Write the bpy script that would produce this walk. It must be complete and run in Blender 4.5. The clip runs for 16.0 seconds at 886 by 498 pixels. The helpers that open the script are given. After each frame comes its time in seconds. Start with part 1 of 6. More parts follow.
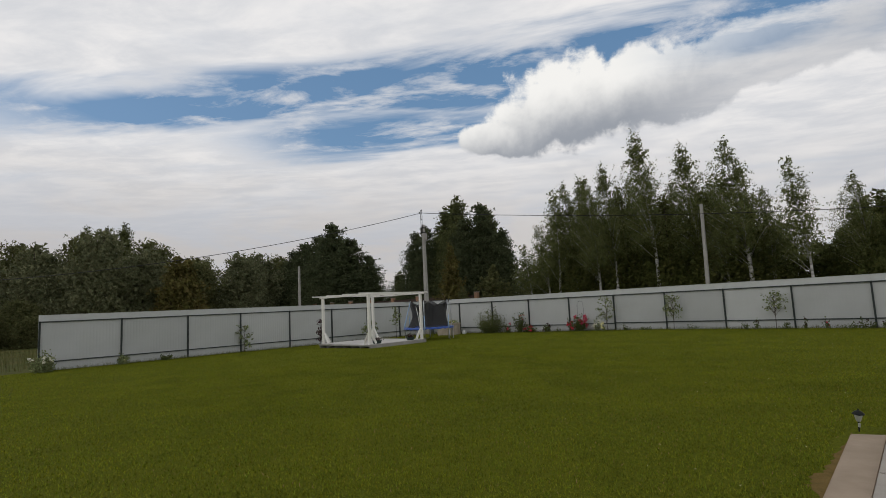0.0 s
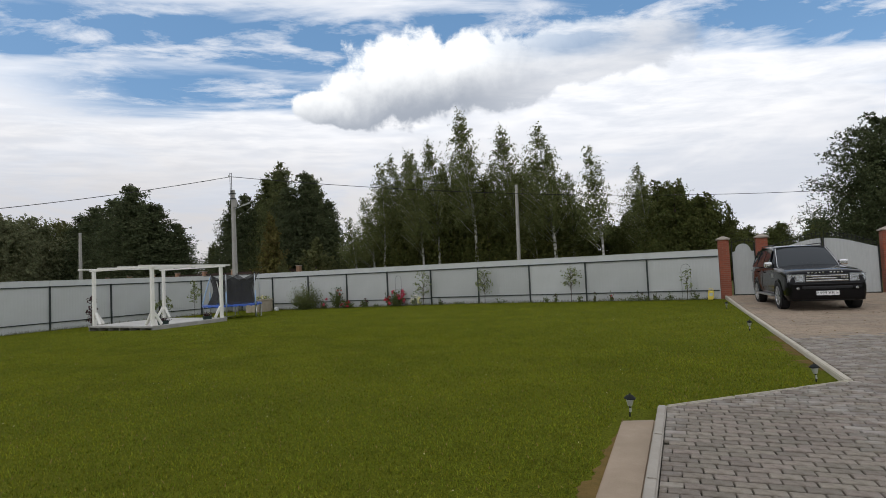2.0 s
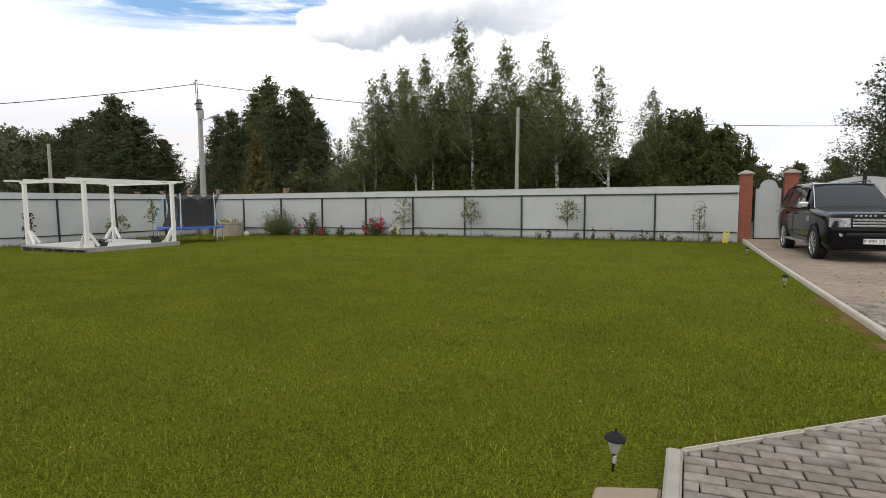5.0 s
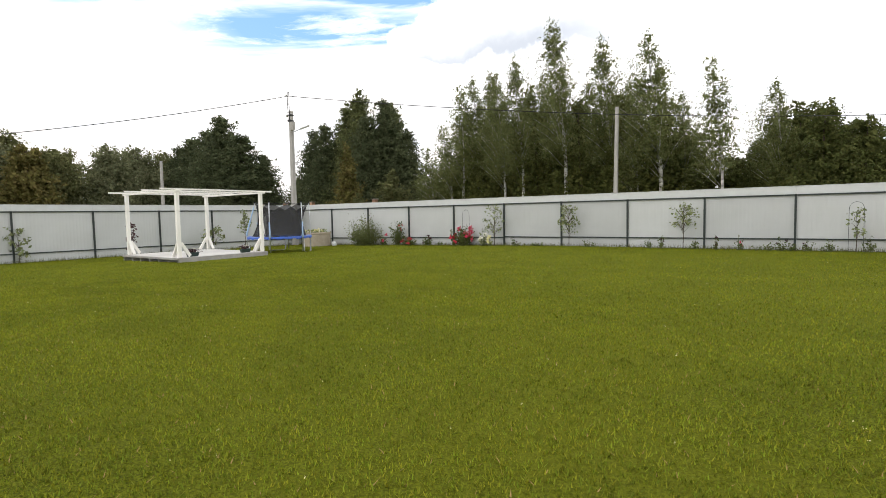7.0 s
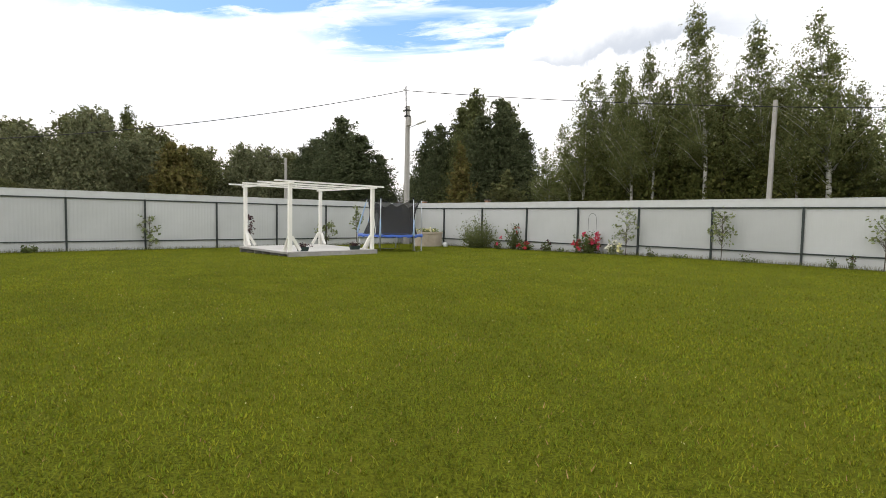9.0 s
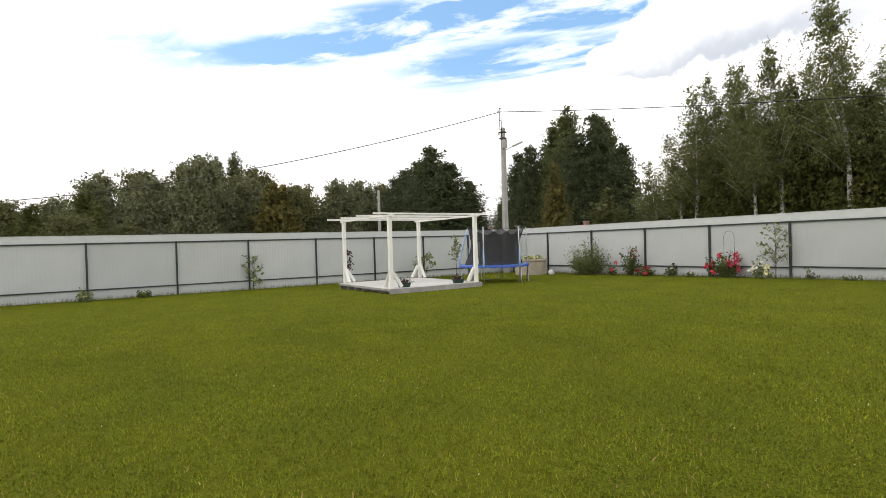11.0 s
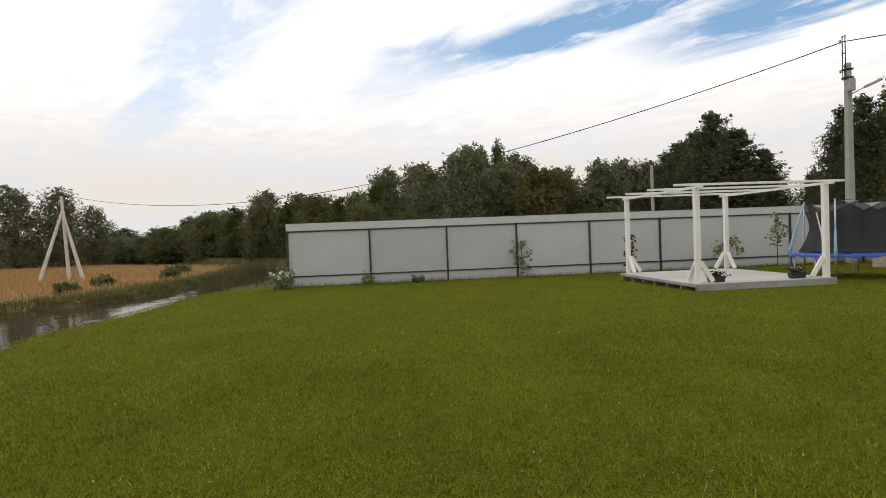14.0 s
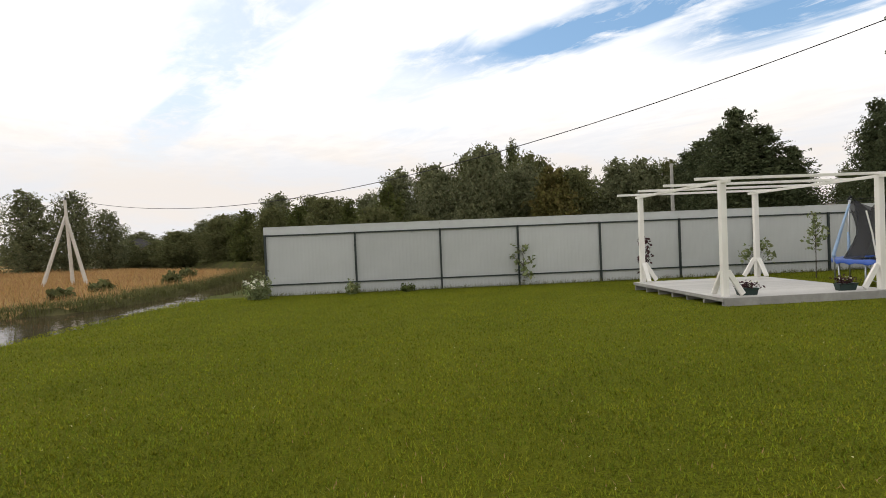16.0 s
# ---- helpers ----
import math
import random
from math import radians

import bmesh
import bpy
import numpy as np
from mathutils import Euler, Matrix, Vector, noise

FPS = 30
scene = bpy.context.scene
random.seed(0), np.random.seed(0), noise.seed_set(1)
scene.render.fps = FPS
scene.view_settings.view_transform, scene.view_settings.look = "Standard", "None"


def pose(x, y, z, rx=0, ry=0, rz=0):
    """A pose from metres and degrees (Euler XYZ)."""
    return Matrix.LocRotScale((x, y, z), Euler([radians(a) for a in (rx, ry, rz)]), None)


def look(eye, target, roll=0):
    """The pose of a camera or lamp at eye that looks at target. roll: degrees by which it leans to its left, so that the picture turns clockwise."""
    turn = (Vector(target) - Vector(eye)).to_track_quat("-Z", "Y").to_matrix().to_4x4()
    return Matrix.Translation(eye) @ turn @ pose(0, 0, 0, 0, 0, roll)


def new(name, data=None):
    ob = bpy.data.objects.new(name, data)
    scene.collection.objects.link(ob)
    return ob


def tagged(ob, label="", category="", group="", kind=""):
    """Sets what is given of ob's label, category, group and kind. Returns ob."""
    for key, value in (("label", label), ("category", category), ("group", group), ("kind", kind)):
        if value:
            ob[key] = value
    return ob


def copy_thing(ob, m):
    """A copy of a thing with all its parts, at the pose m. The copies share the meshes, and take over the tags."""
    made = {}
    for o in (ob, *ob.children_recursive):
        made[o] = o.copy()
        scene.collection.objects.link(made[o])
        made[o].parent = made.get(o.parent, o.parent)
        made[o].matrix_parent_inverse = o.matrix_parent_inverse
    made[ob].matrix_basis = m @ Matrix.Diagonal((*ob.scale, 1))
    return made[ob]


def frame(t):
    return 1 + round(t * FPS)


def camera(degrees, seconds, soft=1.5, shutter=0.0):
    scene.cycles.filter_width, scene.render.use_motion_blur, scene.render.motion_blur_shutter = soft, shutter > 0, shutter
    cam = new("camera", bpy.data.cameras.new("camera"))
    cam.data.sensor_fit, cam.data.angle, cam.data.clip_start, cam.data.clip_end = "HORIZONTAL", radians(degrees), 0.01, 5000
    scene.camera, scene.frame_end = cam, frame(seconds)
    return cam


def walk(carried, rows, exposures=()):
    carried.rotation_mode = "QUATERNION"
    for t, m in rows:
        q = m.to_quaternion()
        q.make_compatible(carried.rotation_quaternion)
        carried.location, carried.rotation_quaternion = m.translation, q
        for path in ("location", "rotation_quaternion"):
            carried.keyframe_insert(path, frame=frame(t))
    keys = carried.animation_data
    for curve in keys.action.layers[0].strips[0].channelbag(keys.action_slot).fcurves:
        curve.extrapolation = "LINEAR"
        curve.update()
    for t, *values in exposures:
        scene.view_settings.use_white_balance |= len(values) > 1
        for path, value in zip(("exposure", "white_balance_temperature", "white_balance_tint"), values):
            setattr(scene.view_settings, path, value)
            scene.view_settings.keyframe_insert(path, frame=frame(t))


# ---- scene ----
cam = camera(80.0, 16.0, soft=0.9)
PATH = [
    (0, (1.876, -24.882, 1.487), (0.519, -23.43, 1.705), -2.8),
    (0.5, (1.751, -24.604, 1.458), (0.617, -22.966, 1.633), -3.0),
    (1, (1.807, -24.189, 1.476), (0.798, -22.467, 1.609), -3.0),
    (1.5, (1.758, -23.754, 1.479), (0.833, -21.983, 1.584), -2.6),
    (2, (1.735, -23.342, 1.482), (0.883, -21.535, 1.573), -2.6),
    (2.5, (1.733, -22.845, 1.497), (0.967, -21.001, 1.596), -2.8),
    (3, (1.66, -22.43, 1.477), (0.903, -20.58, 1.511), -2.6),
    (3.5, (1.658, -21.972, 1.448), (0.899, -20.122, 1.41), -2.8),
    (4, (1.611, -21.495, 1.467), (0.85, -19.646, 1.411), -2.3),
    (4.5, (1.53, -21.013, 1.42), (0.755, -19.173, 1.307), -1.8),
    (5, (1.448, -20.588, 1.395), (0.578, -18.795, 1.221), -0.4),
    (5.2, (1.405, -20.46, 1.384), (0.412, -18.736, 1.177), -0.2),
    (7.5, (0.161, -18.963, 1.214), (-1.011, -17.346, 1.111), -0.8),
    (8, (-0.212, -18.649, 1.187), (-1.413, -17.052, 1.108), -0.6),
    (8.5, (-0.554, -18.374, 1.167), (-1.845, -16.849, 1.082), 0.3),
    (8.7, (-0.708, -18.25, 1.166), (-2.098, -16.816, 1.046), 1.5),
    (10.8, (-2.314, -17.612, 1.321), (-3.953, -16.466, 1.287), -1.8),
    (11, (-2.505, -17.581, 1.308), (-4.172, -16.476, 1.288), -1.7),
    (11.5, (-2.93, -17.522, 1.237), (-4.726, -16.641, 1.234), -2.1),
    (12, (-3.438, -17.46, 1.243), (-5.356, -16.893, 1.261), -1.8),
    (12.5, (-3.844, -17.438, 1.271), (-5.816, -17.105, 1.313), -1.9),
    (13, (-4.325, -17.341, 1.289), (-6.314, -17.143, 1.356), -2.1),
    (13.5, (-4.796, -17.324, 1.312), (-6.786, -17.128, 1.305), -2.0),
    (14, (-5.204, -17.204, 1.308), (-7.192, -16.991, 1.26), -2.2),
    (14.5, (-5.687, -16.987, 1.283), (-7.674, -16.768, 1.242), -1.9),
    (15, (-6.091, -16.788, 1.264), (-8.074, -16.554, 1.151), -1.8),
    (15.5, (-6.465, -16.469, 1.288), (-8.453, -16.262, 1.207), -2.1),
    (16, (-6.896, -16.222, 1.33), (-8.891, -16.077, 1.293), -2.4),
]
walk(cam, [(t, look(eye, target, roll)) for t, eye, target, roll in PATH],
     [(0, -0.78, 6480, 10), (1.5, -0.50, 6250, 10), (3.5, -0.24, 6280, 10), (5, 0.07, 6450, 10), (7.5, 0.56, 6600, 10), (8.5, 0.42, 6600, 10),
      (11, 0.38, 6650, 10), (12.5, 0.06, 6700, 10), (14, -0.14, 6800, 10), (16, -0.02, 6780, 10)])

# ---------------------------------------------------------------- world, sun
def node(nt, kind, **props):
    n = nt.nodes.new(kind)
    for k, v in props.items():
        if k == "operation":
            n.operation = v
        elif k == "data_type":
            n.data_type = v
        elif k == "blend_type":
            n.blend_type = v
        elif k == "noise_dimensions":
            n.noise_dimensions = v
        elif k == "interpolation_type":
            n.interpolation_type = v
        elif k == "clamp":
            n.clamp = v
    return n


def plug(nt, n, **pins):
    for k, v in pins.items():
        key = int(k[1:]) if k[0] == "i" and k[1:].isdigit() else k.replace("_", " ")
        if hasattr(v, "is_output") or hasattr(v, "is_linked"):
            nt.links.new(v, n.inputs[key])
        else:
            n.inputs[key].default_value = v
    return n.outputs[0]


def mth(nt, op, a, b=0.0, c=0.0):
    n = node(nt, "ShaderNodeMath", operation=op)
    for i, v in enumerate((a, b, c)):
        if isinstance(v, (int, float)):
            n.inputs[i].default_value = v
        else:
            nt.links.new(v, n.inputs[i])
    return n.outputs[0]


def ramp01(nt, v, lo, hi, smooth=True):
    n = node(nt, "ShaderNodeMapRange")
    if smooth:
        n.interpolation_type = "SMOOTHSTEP"
    nt.links.new(v, n.inputs[0])
    n.inputs[1].default_value, n.inputs[2].default_value = lo, hi
    n.inputs[3].default_value, n.inputs[4].default_value = 0.0, 1.0
    return n.outputs[0]


def mixc(nt, f, a, b):
    n = node(nt, "ShaderNodeMix", data_type="RGBA")
    for i, v in ((0, f), (6, a), (7, b)):
        if isinstance(v, (int, float)):
            n.inputs[i].default_value = v
        elif isinstance(v, tuple):
            n.inputs[i].default_value = (*v, 1.0) if len(v) == 3 else v
        else:
            nt.links.new(v, n.inputs[i])
    return n.outputs[2]


def noise_tex(nt, vec, scale, detail=4.0, rough=0.55, distort=0.0):
    n = node(nt, "ShaderNodeTexNoise")
    if vec is not None:
        nt.links.new(vec, n.inputs["Vector"])
    n.inputs["Scale"].default_value, n.inputs["Detail"].default_value = scale, detail
    n.inputs["Roughness"].default_value, n.inputs["Distortion"].default_value = rough, distort
    return n.outputs[0]


def combine(nt, x, y, z):
    n = node(nt, "ShaderNodeCombineXYZ")
    for i, v in enumerate((x, y, z)):
        if isinstance(v, (int, float)):
            n.inputs[i].default_value = v
        else:
            nt.links.new(v, n.inputs[i])
    return n.outputs[0]


SUN_AZ, SUN_EL = -118.0, 50.0     # degrees, counter-clockwise from +x; above the horizon
world = bpy.data.worlds.new("sky")
scene.world = world
world.use_nodes = True
wt = world.node_tree
wt.nodes.clear()
out = wt.nodes.new("ShaderNodeOutputWorld")
bg = wt.nodes.new("ShaderNodeBackground")
wt.links.new(bg.outputs[0], out.inputs[0])
sky = wt.nodes.new("ShaderNodeTexSky")
sky.sky_type, sky.sun_disc = "NISHITA", False
sky.sun_elevation, sky.sun_rotation = radians(SUN_EL), radians(90 - SUN_AZ)
sky.air_density, sky.dust_density = 1.0, 1.5
coord = wt.nodes.new("ShaderNodeTexCoord")
sep = wt.nodes.new("ShaderNodeSeparateXYZ")
wt.links.new(coord.outputs["Generated"], sep.inputs[0])
DX, DY, DZ = sep.outputs
zc = mth(wt, "MAXIMUM", DZ, 0.03)
PX, PY = mth(wt, "DIVIDE", DX, zc), mth(wt, "DIVIDE", DY, zc)       # the cloud layer seen as a plane overhead
along = mth(wt, "ADD", mth(wt, "MULTIPLY", PX, 0.849), mth(wt, "MULTIPLY", PY, 0.529))
across = mth(wt, "ADD", mth(wt, "MULTIPLY", PX, -0.529), mth(wt, "MULTIPLY", PY, 0.849))
layer = combine(wt, mth(wt, "MULTIPLY", along, 0.33), across, 0.0)
wisps = noise_tex(wt, layer, 1.25, 6.0, 0.58, 0.5)
warp = noise_tex(wt, layer, 2.1, 5.0, 0.6, 0.6)
fine = noise_tex(wt, combine(wt, along, mth(wt, "MULTIPLY", across, 1.6), 3.0), 2.3, 7.0, 0.62, 0.3)
acr = mth(wt, "ADD", across, mth(wt, "MULTIPLY", mth(wt, "SUBTRACT", warp, 0.5), 0.75))


def streak(centre, half, amount):
    d = mth(wt, "ABSOLUTE", mth(wt, "SUBTRACT", acr, centre))
    return mth(wt, "MULTIPLY", mth(wt, "SUBTRACT", 1.0, ramp01(wt, d, half * 0.25, half)), amount)


bow = mth(wt, "POWER", mth(wt, "ABSOLUTE", mth(wt, "ADD", along, 0.6)), 2.0)
bow = mth(wt, "MINIMUM", mth(wt, "MULTIPLY", bow, 0.11), 0.35)
acr0 = acr
acr = mth(wt, "ADD", acr0, bow)                                     # the long blue gap bends away at both ends
main = mth(wt, "MULTIPLY", streak(2.26, 0.44, 1.2), mth(wt, "ADD", 0.35, mth(wt, "MULTIPLY", ramp01(wt, along, -2.9, -1.7), 0.65)))
gap = mth(wt, "MULTIPLY", main, ramp01(wt, along, -3.9, -3.0))
acr = acr0
second = mth(wt, "MULTIPLY", streak(2.85, 0.55, 1.05), ramp01(wt, along, -2.1, -1.1))
gap = mth(wt, "MAXIMUM", gap, mth(wt, "MULTIPLY", second, mth(wt, "SUBTRACT", 1.0, ramp01(wt, along, -0.5, 0.4))))
gap = mth(wt, "MAXIMUM", gap, mth(wt, "MULTIPLY", streak(0.75, 0.36, 0.62), mth(wt, "SUBTRACT", 1.0, ramp01(wt, along, -2.2, -1.4))))
gap = mth(wt, "MAXIMUM", gap, mth(wt, "MULTIPLY", ramp01(wt, wisps, 0.52, 0.75), 0.34))
gap = mth(wt, "MULTIPLY", gap, ramp01(wt, fine, 0.26, 0.56))
gap = mth(wt, "MULTIPLY", gap, ramp01(wt, DZ, 0.10, 0.25))
blue = node(wt, "ShaderNodeVectorMath", operation="SCALE")
wt.links.new(sky.outputs[0], blue.inputs[0])
blue.inputs[3].default_value = 0.19
veil = mixc(wt, ramp01(wt, fine, 0.28, 0.72), (1.12, 1.14, 1.19), (1.48, 1.45, 1.43))
banks = noise_tex(wt, combine(wt, mth(wt, "MULTIPLY", DX, 3.0), mth(wt, "MULTIPLY", DY, 3.0), mth(wt, "MULTIPLY", DZ, 11.0)), 1.4, 5.0, 0.55, 0.4)
low = mixc(wt, ramp01(wt, DX, -0.95, 0.1), (0.91, 0.87, 0.85), (1.22, 1.19, 1.175))
low = mixc(wt, mth(wt, "MULTIPLY", ramp01(wt, banks, 0.38, 0.62), 0.8), low, (0.84, 0.875, 0.95))
veil = mixc(wt, ramp01(wt, DZ, 0.10, 0.33), low, veil)
veil = mixc(wt, ramp01(wt, DZ, 0.50, 0.95), veil, (0.76, 0.79, 0.84))        # unseen sky overhead is dimmed, so less light reaches the ground
sheet = mixc(wt, gap, veil, mixc(wt, 0.45, blue.outputs[0], (0.19, 0.46, 0.80)))
# a heaped cloud with a bright crown and a grey base, low over the trees
CA, CE = radians(115.0), radians(20.0)
right = Vector((math.sin(CA), -math.cos(CA), 0))
u = mth(wt, "ADD", mth(wt, "MULTIPLY", DX, right.x), mth(wt, "MULTIPLY", DY, right.y))
front = mth(wt, "ADD", mth(wt, "MULTIPLY", DX, math.cos(CA)), mth(wt, "MULTIPLY", DY, math.sin(CA)))
heap = noise_tex(wt, coord.outputs["Generated"], 9.0, 7.0, 0.56, 0.25)
heap2 = noise_tex(wt, coord.outputs["Generated"], 22.0, 5.0, 0.6, 0.2)
lump = mth(wt, "ADD", mth(wt, "MULTIPLY", mth(wt, "SUBTRACT", heap, 0.5), 1.9), mth(wt, "MULTIPLY", mth(wt, "SUBTRACT", heap2, 0.5), 1.1))


def puff(du, dz, ru, rz):
    a = mth(wt, "POWER", mth(wt, "DIVIDE", mth(wt, "ABSOLUTE", mth(wt, "SUBTRACT", u, du)), ru), 2.0)
    b = mth(wt, "POWER", mth(wt, "DIVIDE", mth(wt, "ABSOLUTE", mth(wt, "SUBTRACT", DZ, dz)), rz), 2.0)
    return mth(wt, "SUBTRACT", 1.0, mth(wt, "ADD", a, b))


body = mth(wt, "MAXIMUM", puff(-0.06, 0.345, 0.155, 0.082), puff(0.09, 0.350, 0.17, 0.075))
body = mth(wt, "MAXIMUM", body, puff(0.26, 0.365, 0.20, 0.055))
body = mth(wt, "MAXIMUM", body, puff(-0.165, 0.303, 0.10, 0.034))
body = mth(wt, "ADD", body, lump)
cover = mth(wt, "MULTIPLY", ramp01(wt, body, 0.05, 0.42), ramp01(wt, front, 0.2, 0.5))
cover = mth(wt, "MULTIPLY", cover, mth(wt, "SUBTRACT", 1.0, mth(wt, "MULTIPLY", ramp01(wt, u, 0.0, 0.26), 0.6)))
base = mth(wt, "ADD", mth(wt, "SUBTRACT", DZ, mth(wt, "MULTIPLY", u, 0.16)), mth(wt, "MULTIPLY", lump, 0.035))
tone = mixc(wt, ramp01(wt, base, 0.295, 0.385), (0.54, 0.58, 0.65), (1.55, 1.53, 1.48))
sheet = mixc(wt, cover, sheet, tone)
wt.links.new(sheet, bg.inputs["Color"])
bg.inputs["Strength"].default_value = 1.0

sun = new("sun", bpy.data.lights.new("sun", "SUN"))
sun.data.energy, sun.data.angle, sun.data.color = 0.55, radians(24), (1.0, 0.95, 0.88)
sd = Vector((math.cos(radians(SUN_AZ)) * math.cos(radians(SUN_EL)), math.sin(radians(SUN_AZ)) * math.cos(radians(SUN_EL)), math.sin(radians(SUN_EL))))
sun.matrix_world = look(sd * 60, (0, 0, 0))


# ---------------------------------------------------------------- materials
def mat(name, base, dark=None, rough=0.7, metal=0.0, scale=8.0, mix=0.6, bump=0.0, bump_scale=60.0, vary=0.0, island=0.0,
        big=0.0, big_scale=0.6, big_col=None, stretch=(1, 1, 1), trans=0.0, coat=0.0, spec=0.4):
    """A principled material with colour variation at two scales and fine relief, in object space."""
    m = bpy.data.materials.new(name)
    m.use_nodes = True
    nt = m.node_tree
    bs = nt.nodes["Principled BSDF"]
    tc = nt.nodes.new("ShaderNodeTexCoord")
    mp = nt.nodes.new("ShaderNodeMapping")
    mp.inputs["Scale"].default_value = stretch
    nt.links.new(tc.outputs["Object"], mp.inputs[0])
    vec = mp.outputs[0]
    dark = dark or tuple(c * 0.72 for c in base)
    f = ramp01(nt, noise_tex(nt, vec, scale, 5.0, 0.6), 0.3, 0.7)
    col = mixc(nt, mth(nt, "MULTIPLY", f, mix), base, dark)
    if big:
        g = ramp01(nt, noise_tex(nt, vec, big_scale, 3.0, 0.55), 0.38, 0.68)
        col = mixc(nt, mth(nt, "MULTIPLY", g, big), col, big_col or tuple(c * 0.6 for c in base))
    if vary or island:
        if vary:
            src = nt.nodes.new("ShaderNodeObjectInfo").outputs["Random"]
            amt = vary
        else:
            src = nt.nodes.new("ShaderNodeNewGeometry").outputs["Random Per Island"]
            amt = island
        hsv = nt.nodes.new("ShaderNodeHueSaturation")
        nt.links.new(col, hsv.inputs["Color"])
        nt.links.new(mth(nt, "ADD", 1.0 - amt, mth(nt, "MULTIPLY", src, 2 * amt)), hsv.inputs["Value"])
        nt.links.new(mth(nt, "ADD", 0.5 - amt * 0.06, mth(nt, "MULTIPLY", mth(nt, "FRACT", mth(nt, "MULTIPLY", src, 7.31)), amt * 0.12)), hsv.inputs["Hue"])
        col = hsv.outputs[0]
    nt.links.new(col, bs.inputs["Base Color"])
    bs.inputs["Metallic"].default_value = metal
    bs.inputs["Specular IOR Level"].default_value = spec
    r = mth(nt, "ADD", rough - 0.08, mth(nt, "MULTIPLY", noise_tex(nt, vec, scale * 2.3, 3.0), 0.16))
    nt.links.new(r, bs.inputs["Roughness"])
    if coat:
        bs.inputs["Coat Weight"].default_value = coat
        bs.inputs["Coat Roughness"].default_value = 0.06
    if bump:
        b = nt.nodes.new("ShaderNodeBump")
        b.inputs["Strength"].default_value = bump
        b.inputs["Distance"].default_value = 0.02
        nt.links.new(noise_tex(nt, vec, bump_scale, 4.0, 0.65), b.inputs["Height"])
        nt.links.new(b.outputs[0], bs.inputs["Normal"])
    if trans:
        tl = nt.nodes.new("ShaderNodeBsdfTranslucent")
        nt.links.new(col, tl.inputs["Color"])
        ms = nt.nodes.new("ShaderNodeMixShader")
        ms.inputs[0].default_value = trans
        nt.links.new(bs.outputs[0], ms.inputs[1])
        nt.links.new(tl.outputs[0], ms.inputs[2])
        nt.links.new(ms.outputs[0], nt.nodes["Material Output"].inputs["Surface"])
    return m


def see_through(name, col, keep):
    """Fine netting: a dark cloth that lets part of the light by."""
    m = bpy.data.materials.new(name)
    m.use_nodes = True
    nt = m.node_tree
    bs = nt.nodes["Principled BSDF"]
    bs.inputs["Base Color"].default_value, bs.inputs["Roughness"].default_value = (*col, 1), 0.8
    tr = nt.nodes.new("ShaderNodeBsdfTransparent")
    ms = nt.nodes.new("ShaderNodeMixShader")
    tc = nt.nodes.new("ShaderNodeTexCoord")
    k = mth(nt, "ADD", keep - 0.08, mth(nt, "MULTIPLY", noise_tex(nt, tc.outputs["Object"], 3.0), 0.16))
    nt.links.new(k, ms.inputs[0])
    nt.links.new(tr.outputs[0], ms.inputs[1])
    nt.links.new(bs.outputs[0], ms.inputs[2])
    nt.links.new(ms.outputs[0], nt.nodes["Material Output"].inputs["Surface"])
    return m


def leaf_mat(name, a, b, vary=0.35, trans=0.25):
    return mat(name, a, b, rough=0.6, scale=0.6, mix=0.9, island=vary, trans=trans, spec=0.06)


def brick_mat():
    m = bpy.data.materials.new("red_brick")
    m.use_nodes = True
    nt = m.node_tree
    bs = nt.nodes["Principled BSDF"]
    tc = nt.nodes.new("ShaderNodeTexCoord")
    sp = nt.nodes.new("ShaderNodeSeparateXYZ")
    nt.links.new(tc.outputs["Object"], sp.inputs[0])
    uv = combine(nt, mth(nt, "ADD", sp.outputs[0], sp.outputs[1]), sp.outputs[2], 0.0)
    br = nt.nodes.new("ShaderNodeTexBrick")
    nt.links.new(uv, br.inputs["Vector"])
    br.inputs["Color1"].default_value, br.inputs["Color2"].default_value = (0.30, 0.082, 0.042, 1), (0.23, 0.06, 0.033, 1)
    br.inputs["Mortar"].default_value = (0.24, 0.12, 0.08, 1)
    br.inputs["Scale"].default_value, br.inputs["Mortar Size"].default_value = 1.0, 0.008
    br.inputs["Brick Width"].default_value, br.inputs["Row Height"].default_value = 0.26, 0.077
    col = mixc(nt, mth(nt, "MULTIPLY", ramp01(nt, noise_tex(nt, tc.outputs["Object"], 3.0), 0.4, 0.75), 0.35), br.outputs[0], (0.2, 0.08, 0.05))
    nt.links.new(col, bs.inputs["Base Color"])
    bs.inputs["Roughness"].default_value = 0.85
    b = nt.nodes.new("ShaderNodeBump")
    b.inputs["Strength"].default_value, b.inputs["Distance"].default_value = 0.6, 0.01
    nt.links.new(mth(nt, "SUBTRACT", 1.0, br.outputs[1]), b.inputs["Height"])
    nt.links.new(b.outputs[0], bs.inputs["Normal"])
    return m


LAWN = mat("mown_lawn", (0.172, 0.192, 0.013), (0.047, 0.056, 0.005), rough=0.95, scale=62.0, mix=0.95, bump=1.0, bump_scale=110.0,
           big=0.45, big_scale=0.4, big_col=(0.145, 0.15, 0.011), spec=0.05)
MEADOW = mat("rough_meadow", (0.085, 0.095, 0.03), (0.05, 0.06, 0.02), rough=0.95, scale=2.0, bump=0.9, bump_scale=14.0, big=0.7, big_scale=0.15, big_col=(0.14, 0.11, 0.045), spec=0.04)
STRAW = mat("dry_reed_ground", (0.38, 0.25, 0.105), (0.27, 0.185, 0.075), rough=0.95, scale=1.2, bump=0.9, bump_scale=12.0, spec=0.04)
